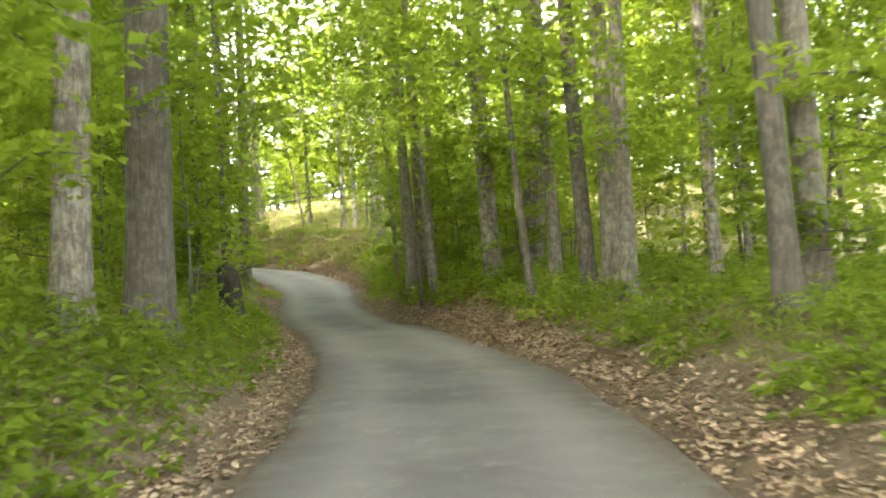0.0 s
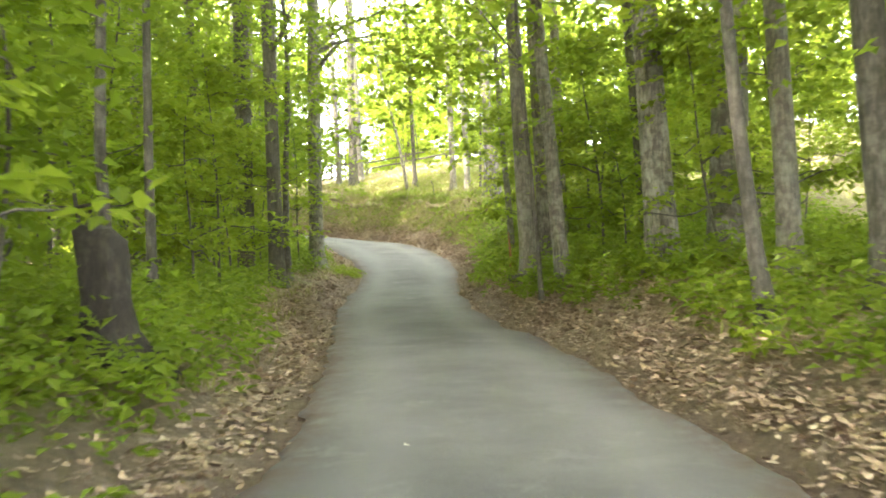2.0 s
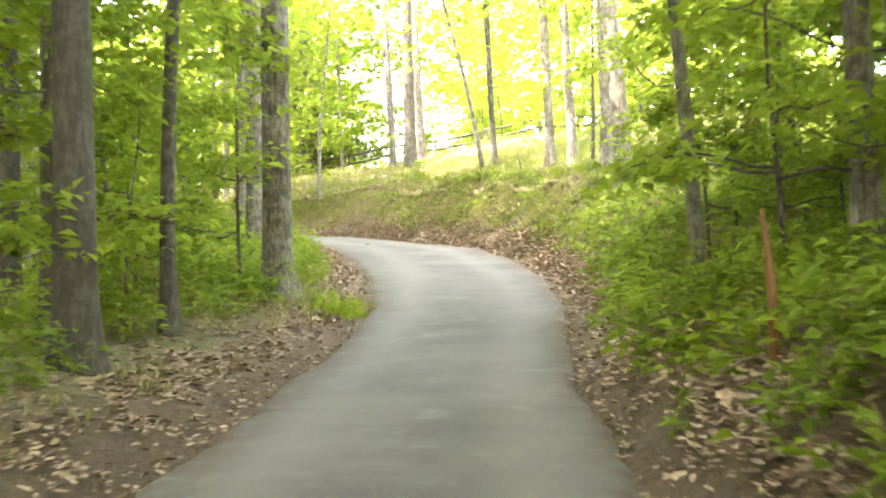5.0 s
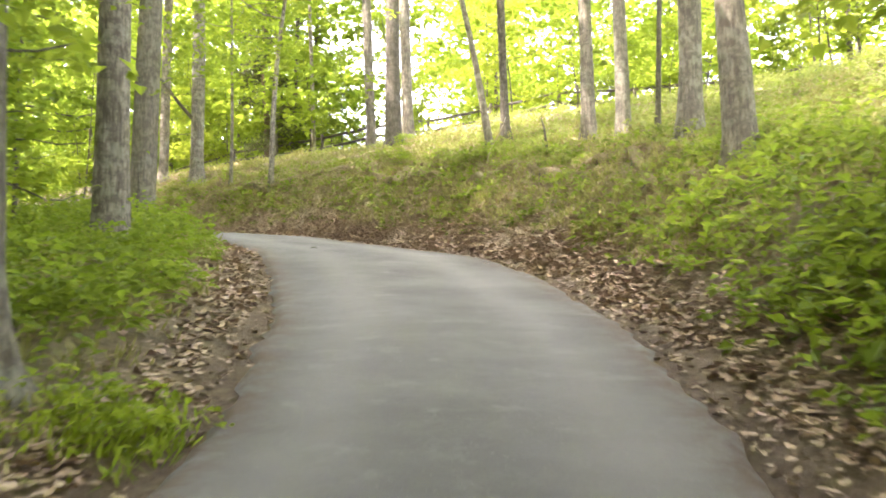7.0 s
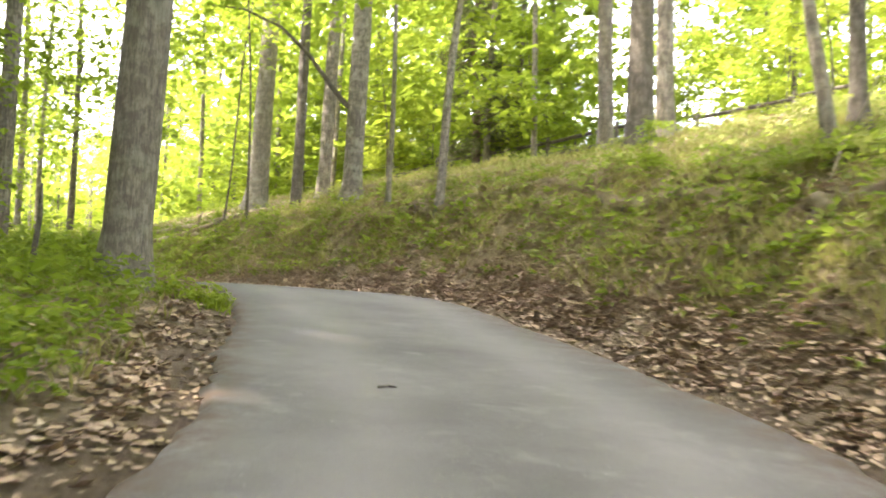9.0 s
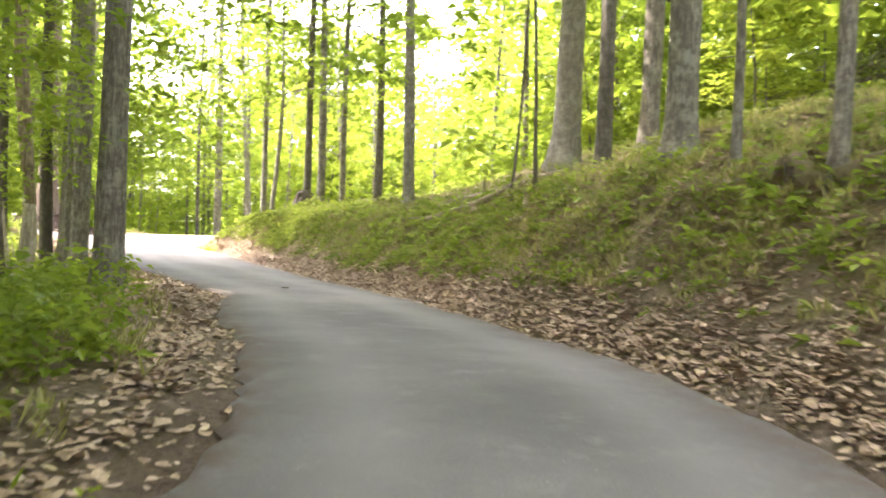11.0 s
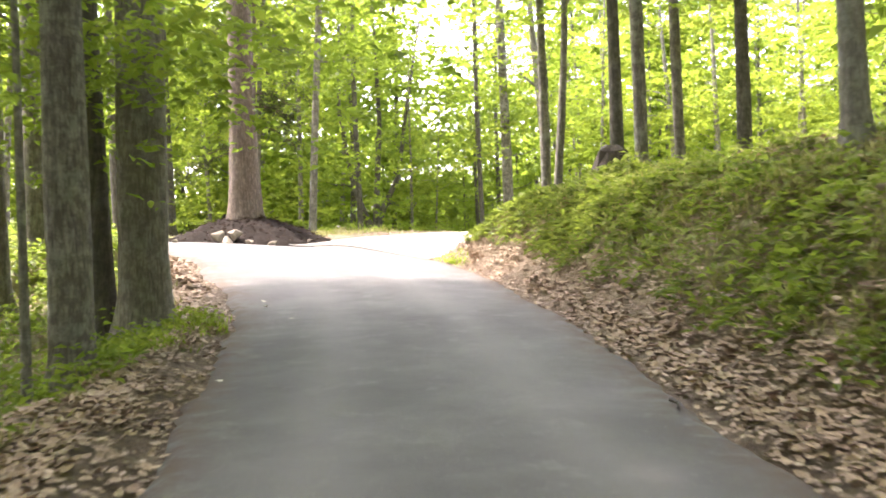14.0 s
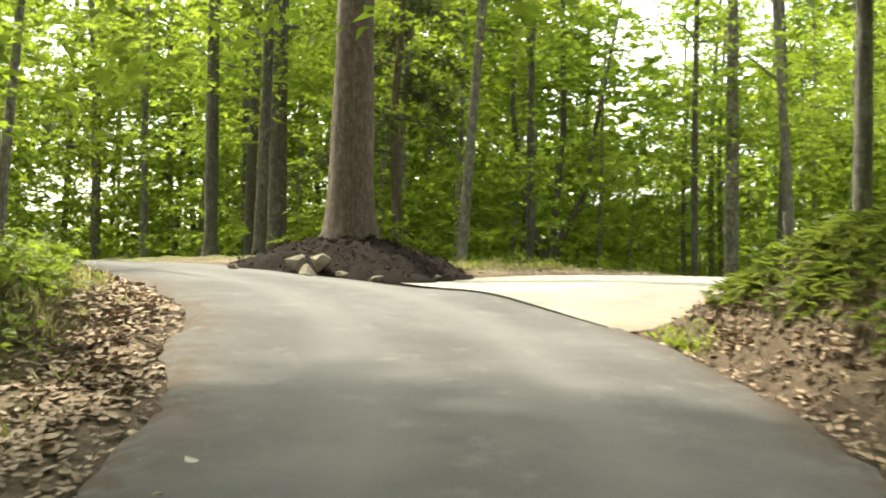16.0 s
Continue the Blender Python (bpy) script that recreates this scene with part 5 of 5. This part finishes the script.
def fence(points):
    """Split-rail fence: posts about every 2.6 m, three rails between each pair."""
    base = new("rail_fence")
    base.location = (*points[0], ground_at(*points[0]))
    o = np.array(base.location)
    P = curve_through([(x, y, 0) for x, y in points], 0.2)
    s = np.r_[0, np.cumsum(np.linalg.norm(np.diff(P, axis=0), axis=1))]
    at = np.arange(0, s[-1], 2.6)
    q = np.stack([np.interp(at, s, P[:, k]) for k in range(2)], 1)
    g = lie(q[:, 0], q[:, 1])[0]
    rng = np.random.default_rng(31)
    for (x, y), z in zip(q, g):
        c = np.array([(x, y, z - 0.3), (x, y, z + 0.6), (x + rng.normal(0, .02), y, z + 1.3)]) - o
        part("post", mesh_from("post", *tube(c, [0.075, 0.07, 0.06], 7, 0.04, rng), RAIL_WOOD, True), base)
    for i in range(len(q) - 1):
        for h in (0.4, 0.78, 1.15):
            a, b = np.array((*q[i], g[i] + h)), np.array((*q[i + 1], g[i + 1] + h))
            e = (b - a) * 0.04
            c = np.array([a - e, (a + b) / 2 + rng.normal(0, 0.02, 3), b + e + [0, 0, rng.normal(0, 0.03)]]) - o
            part("rail", mesh_from("rail", *tube(c, [0.05, 0.055, 0.045], 6, 0.05, rng), RAIL_WOOD, True), base)
    tagged(base, "weathered split-rail fence along the hilltop field", "fence")


def evergreen(x, y, height, lo, reach, seed):
    """A shaggy cedar: straight stem, drooping boughs of short dark sprays."""
    rng = np.random.default_rng(seed)
    base = new("evergreen_tree")
    base.location = (x, y, ground_at(x, y))
    h = np.linspace(-0.3, height, 9)
    stem = np.stack([0.1 * np.sin(h), 0.08 * np.cos(h * 0.8), h], 1)
    rad = 0.13 * (1 - 0.85 * h.clip(0) / height) + 0.01
    part("trunk", mesh_from("trunk", *tube(stem, rad, 9), BARK_BROWN, True), base)
    tips = []
    for k in range(34):
        z = lo + (height - lo) * (k + rng.random()) / 34
        a = rng.uniform(0, 2 * np.pi)
        L = reach * (1 - 0.75 * (z - lo) / (height - lo)) * rng.uniform(0.7, 1.15)
        f = np.linspace(0, 1, 6)
        P = np.stack([np.cos(a) * L * f, np.sin(a) * L * f, z + 0.15 * L * f - 0.5 * L * f ** 2], 1)
        part("bough", mesh_from("bough", *tube(P, 0.03 * (1 - 0.8 * f) + 0.004, 5, cap=False), BARK_BROWN, True), base)
        for u in rng.uniform(0.2, 1.0, 26):
            tips.append(P[0] + (P[-1] - P[0]) * u + [0, 0, 0.16 * L * np.sin(u * 3.1)])
    o = np.repeat(np.array(tips), 7, 0) + rng.normal(0, 0.14, (len(tips) * 7, 3))
    m = len(o)
    a = rng.uniform(0, 2 * np.pi, m)
    D = np.stack([np.cos(a), np.sin(a), rng.uniform(-1.1, 0.1, m)], 1)
    size = rng.uniform(0.12, 0.3, m)
    part("foliage", mesh_from("foliage", *leaves_at(o, D, np.array([0, 0, 1.0]) + rng.normal(0, 0.5, (m, 3)), size, size * 0.3), CEDAR), base, "dark shaggy evergreen sprays")
    tagged(base, "dark shaggy evergreen tree among the leafy trees", "evergreen tree")


def arched_limb(x, y):
    """A long dark branch that arches away from a pale stem on the hill."""
    left = np.array([-0.866, -0.5, 0])
    up = np.array([0, 0, 1.0])
    P = np.array([2.1 * up, 0.35 * left + 2.5 * up, 0.9 * left + 3.2 * up, 1.5 * left + 3.75 * up, 2.3 * left + 4.1 * up, 3.1 * left + 4.15 * up])
    ob = new("fallen_limb", mesh_from("fallen_limb", *rough_tube(P, [0.06, 0.055, 0.045, 0.035, 0.025, 0.012], 7, 0.05, 12), BARK_DARK, True))
    ob.location = (x, y, ground_at(x, y))
    tagged(ob, "long dark arching branch caught against a pale tree", "branch")


def leaning_stick(x, y, to, r, mat, label):
    P = np.array([(0, 0, -0.1), (0.3 * to[0], 0.3 * to[1], 0.35 * to[2]), (0.7 * to[0] + 0.02, 0.7 * to[1], 0.7 * to[2]), to])
    ob = new("leaning_stick", mesh_from("leaning_stick", *rough_tube(P, [r, r * 0.9, r * 0.75, r * 0.4], 6, 0.06, 21), mat, True))
    ob.location = (x, y, ground_at(x, y))
    tagged(ob, label, "stick", "standing sticks")


def tuft(x, y, reach, n, seed):
    """A bright clump of grass and small leaves at the verge."""
    rng = np.random.default_rng(seed)
    q = np.array([x, y]) + rng.normal(0, 0.5, (n, 2)) * reach
    z, least, *_ = lie(q[:, 0], q[:, 1])
    keep = least > 0.05
    P = np.column_stack([q, z])[keep]
    m = len(P)
    a = rng.uniform(0, 2 * np.pi, m)
    D = np.stack([np.cos(a) * 0.7, np.sin(a) * 0.7, rng.uniform(0.3, 1.1, m)], 1)
    size = rng.uniform(0.06, 0.17, m)
    base = new("grass_tuft")
    base.location = (x, y, ground_at(x, y))
    blades = leaves_at(P - np.array(base.location), D, np.stack([-np.cos(a), -np.sin(a), np.full(m, 0.6)], 1), size, rng.uniform(0.012, 0.03, m), 0.1)
    o = P[rng.integers(0, m, m // 2)] - np.array(base.location) + rng.normal(0, 0.04, (m // 2, 3)) + [0, 0, 0.14]
    tagged(part("grass", mesh_from("grass", *blades, LEAF_LIGHT), base), "fine bright grass blades", kind="stuff")
    tagged(part("herb", mesh_from("herb", *sprays(rng, len(o) // 4, o[:len(o) // 4], 0.14, 0.07, 4), LEAF_LIGHT), base), "small bright herb leaves", kind="stuff")
    tagged(base, "bright yellow-green tuft of grass and herbs at the verge", "grass", "verge tufts")


evergreen(-56.0, 68.2, 13.0, 3.2, 2.6, 61)
evergreen(-19.0, 71.3, 9.5, 0.9, 2.0, 62)
arched_limb(-17.5, 61.55)
leaning_stick(-7.0, 53.2, (0.42, 0.3, 1.05), 0.018, BLEACHED, "pale dead stick leaning over the bank's lip")
leaning_stick(-5.54, 51.85, (-0.12, 0.0, 0.72), 0.03, BARK_DARK, "short dark dead stake standing on the bank")
leaning_stick(-12.4, 48.8, (0.03, 0.02, 0.85), 0.028, BARK_DARK, "thin dark dead stem standing beside the road")
for k, (x, y, reach, n) in enumerate(((-38.7, 67.1, 0.4, 500), (-12.9, 51.5, 0.5, 700), (-33.6, 61.5, 0.6, 700), (-6.1, 37.2, 0.6, 800), (-32.0, 60.6, 0.5, 500))):
    tuft(x, y, reach, n, 90 + k)
fallen_log()
second_log()
snag(-29.3, 57.94)
stump(-3.31, 16.11)
bank_stump(-37.24, 69.85)
dead_pole(-1.22, 29.6, 0.85)
fence([(-38, 80), (-30, 76.5), (-22, 73.5), (-15.5, 70.5), (-10, 68.2), (-4, 66.6), (3, 66)])
mound(-47.1, 65.75)
for k, (u, v, h, size) in enumerate(((-0.15, -0.05, 0.22, 0.3), (-0.5, 0.1, 0.16, 0.24), (-0.3, -0.35, 0.06, 0.17), (0.2, -0.3, 0.06, 0.13), (0.75, -0.3, 0.05, 0.13), (1.15, -0.1, 0.08, 0.11), (1.6, 0.3, 0.1, 0.1), (-1.5, 0.3, 0.05, 0.15), (0.9, 0.7, 0.3, 0.09))):
    x, y = -45.45 + 0.26 * u - 0.97 * v, 65.0 + 0.97 * u + 0.26 * v
    rock(x, y, float(lie(x, y)[4][0]) + h, size, 60 + k)


def pale_leaf(x, y, size, turn):
    one = np.zeros((1, 3))
    a = radians(turn)
    V, F = curled_leaves(one, np.array([[math.cos(a), math.sin(a), 0.05]]), np.array([[0.1, 0.05, 1.0]]), np.array([size]), np.array([size * 0.6]), np.array([0.22]))
    ob = new("fallen_leaf", mesh_from("fallen_leaf", V, F, PALE_LEAF))
    z, least, _, _, pave = (float(v[0]) for v in lie(x, y))
    ob.location = (x, y, (pave + 0.02 if least < 0.05 else z) + 0.006)
    tagged(ob, "single pale dry leaf lying on the asphalt", "leaf", "loose leaves on the road")


for k, (x, y, size) in enumerate(((1.26, 13.75, 0.13), (1.17, 14.6, 0.07), (-1.1, 15.7, 0.06), (-5.83, 46.56, 0.1), (-29.67, 61.02, 0.1), (-34.79, 62.71, 0.11), (-33.46, 62.66, 0.08), (-12.84, 51.72, 0.08), (-35.3, 62.9, 0.1))):
    pale_leaf(x, y, size, 20 + 70 * k)
stick(-24.7, 60.74, 0.14, 70, 0.008)
stick(-21.2, 61.0, 0.35, 20)
stick(-27.0, 63.4, 0.4, 150)
stick(-9.1, 48.65, 0.16, 70, 0.008)
stick(-10.6, 47.3, 0.5, 60, 0.02, BARK_PALE)
stick(-0.75, 27.3, 0.8, 30, 0.07)


def worn_patch(x, y):
    """A pale worn spot on the asphalt: a ragged middle and loose flecks round it."""
    rng = np.random.default_rng(71)
    u, w = np.array([-0.3, 0.954]), np.array([0.954, 0.3])
    vs, fs, k = [], [], 0
    for i in range(170):
        f = rng.normal(0, 0.36), rng.normal(0, 0.085)
        if i < 5:
            f = (i - 2) * 0.24, 0.03 * (i % 2)
        size = 0.15 if i < 5 else rng.uniform(0.012, 0.06)
        a = np.linspace(0, 2 * np.pi, 10, endpoint=False)
        e = size * (1 + 0.22 * rng.standard_normal(10))
        q = np.array([x, y]) + (f[0] + np.cos(a) * e * 1.5)[:, None] * u + (f[1] + np.sin(a) * e * 0.75)[:, None] * w
        q = np.vstack([q, q.mean(0)])
        vs.append(np.column_stack([q, lie(q[:, 0], q[:, 1])[4] + 0.0225 + 0.000012 * i]))
        fs.append(np.array([(k + j, k + (j + 1) % 10, k + 10) for j in range(10)]))
        k += 11
    me = mesh_from("road_patch", np.concatenate(vs), np.concatenate(fs), WORN_ROAD, True)
    tagged(new("road_patch", me), "pale worn patch on the asphalt", "road patch", kind="structure")


worn_patch(0.52, 13.3)

for x, y, s in ((-9.5, 56.2, 0.33), (-27.5, 66.4, 0.25), (-23.8, 65.3, 0.28)):
    copy_thing(SAPLINGS[0], Matrix()).matrix_basis = pose(x, y, ground_at(x, y), 0, 0, x * 50) @ Matrix.Diagonal((s, s, s, 1))
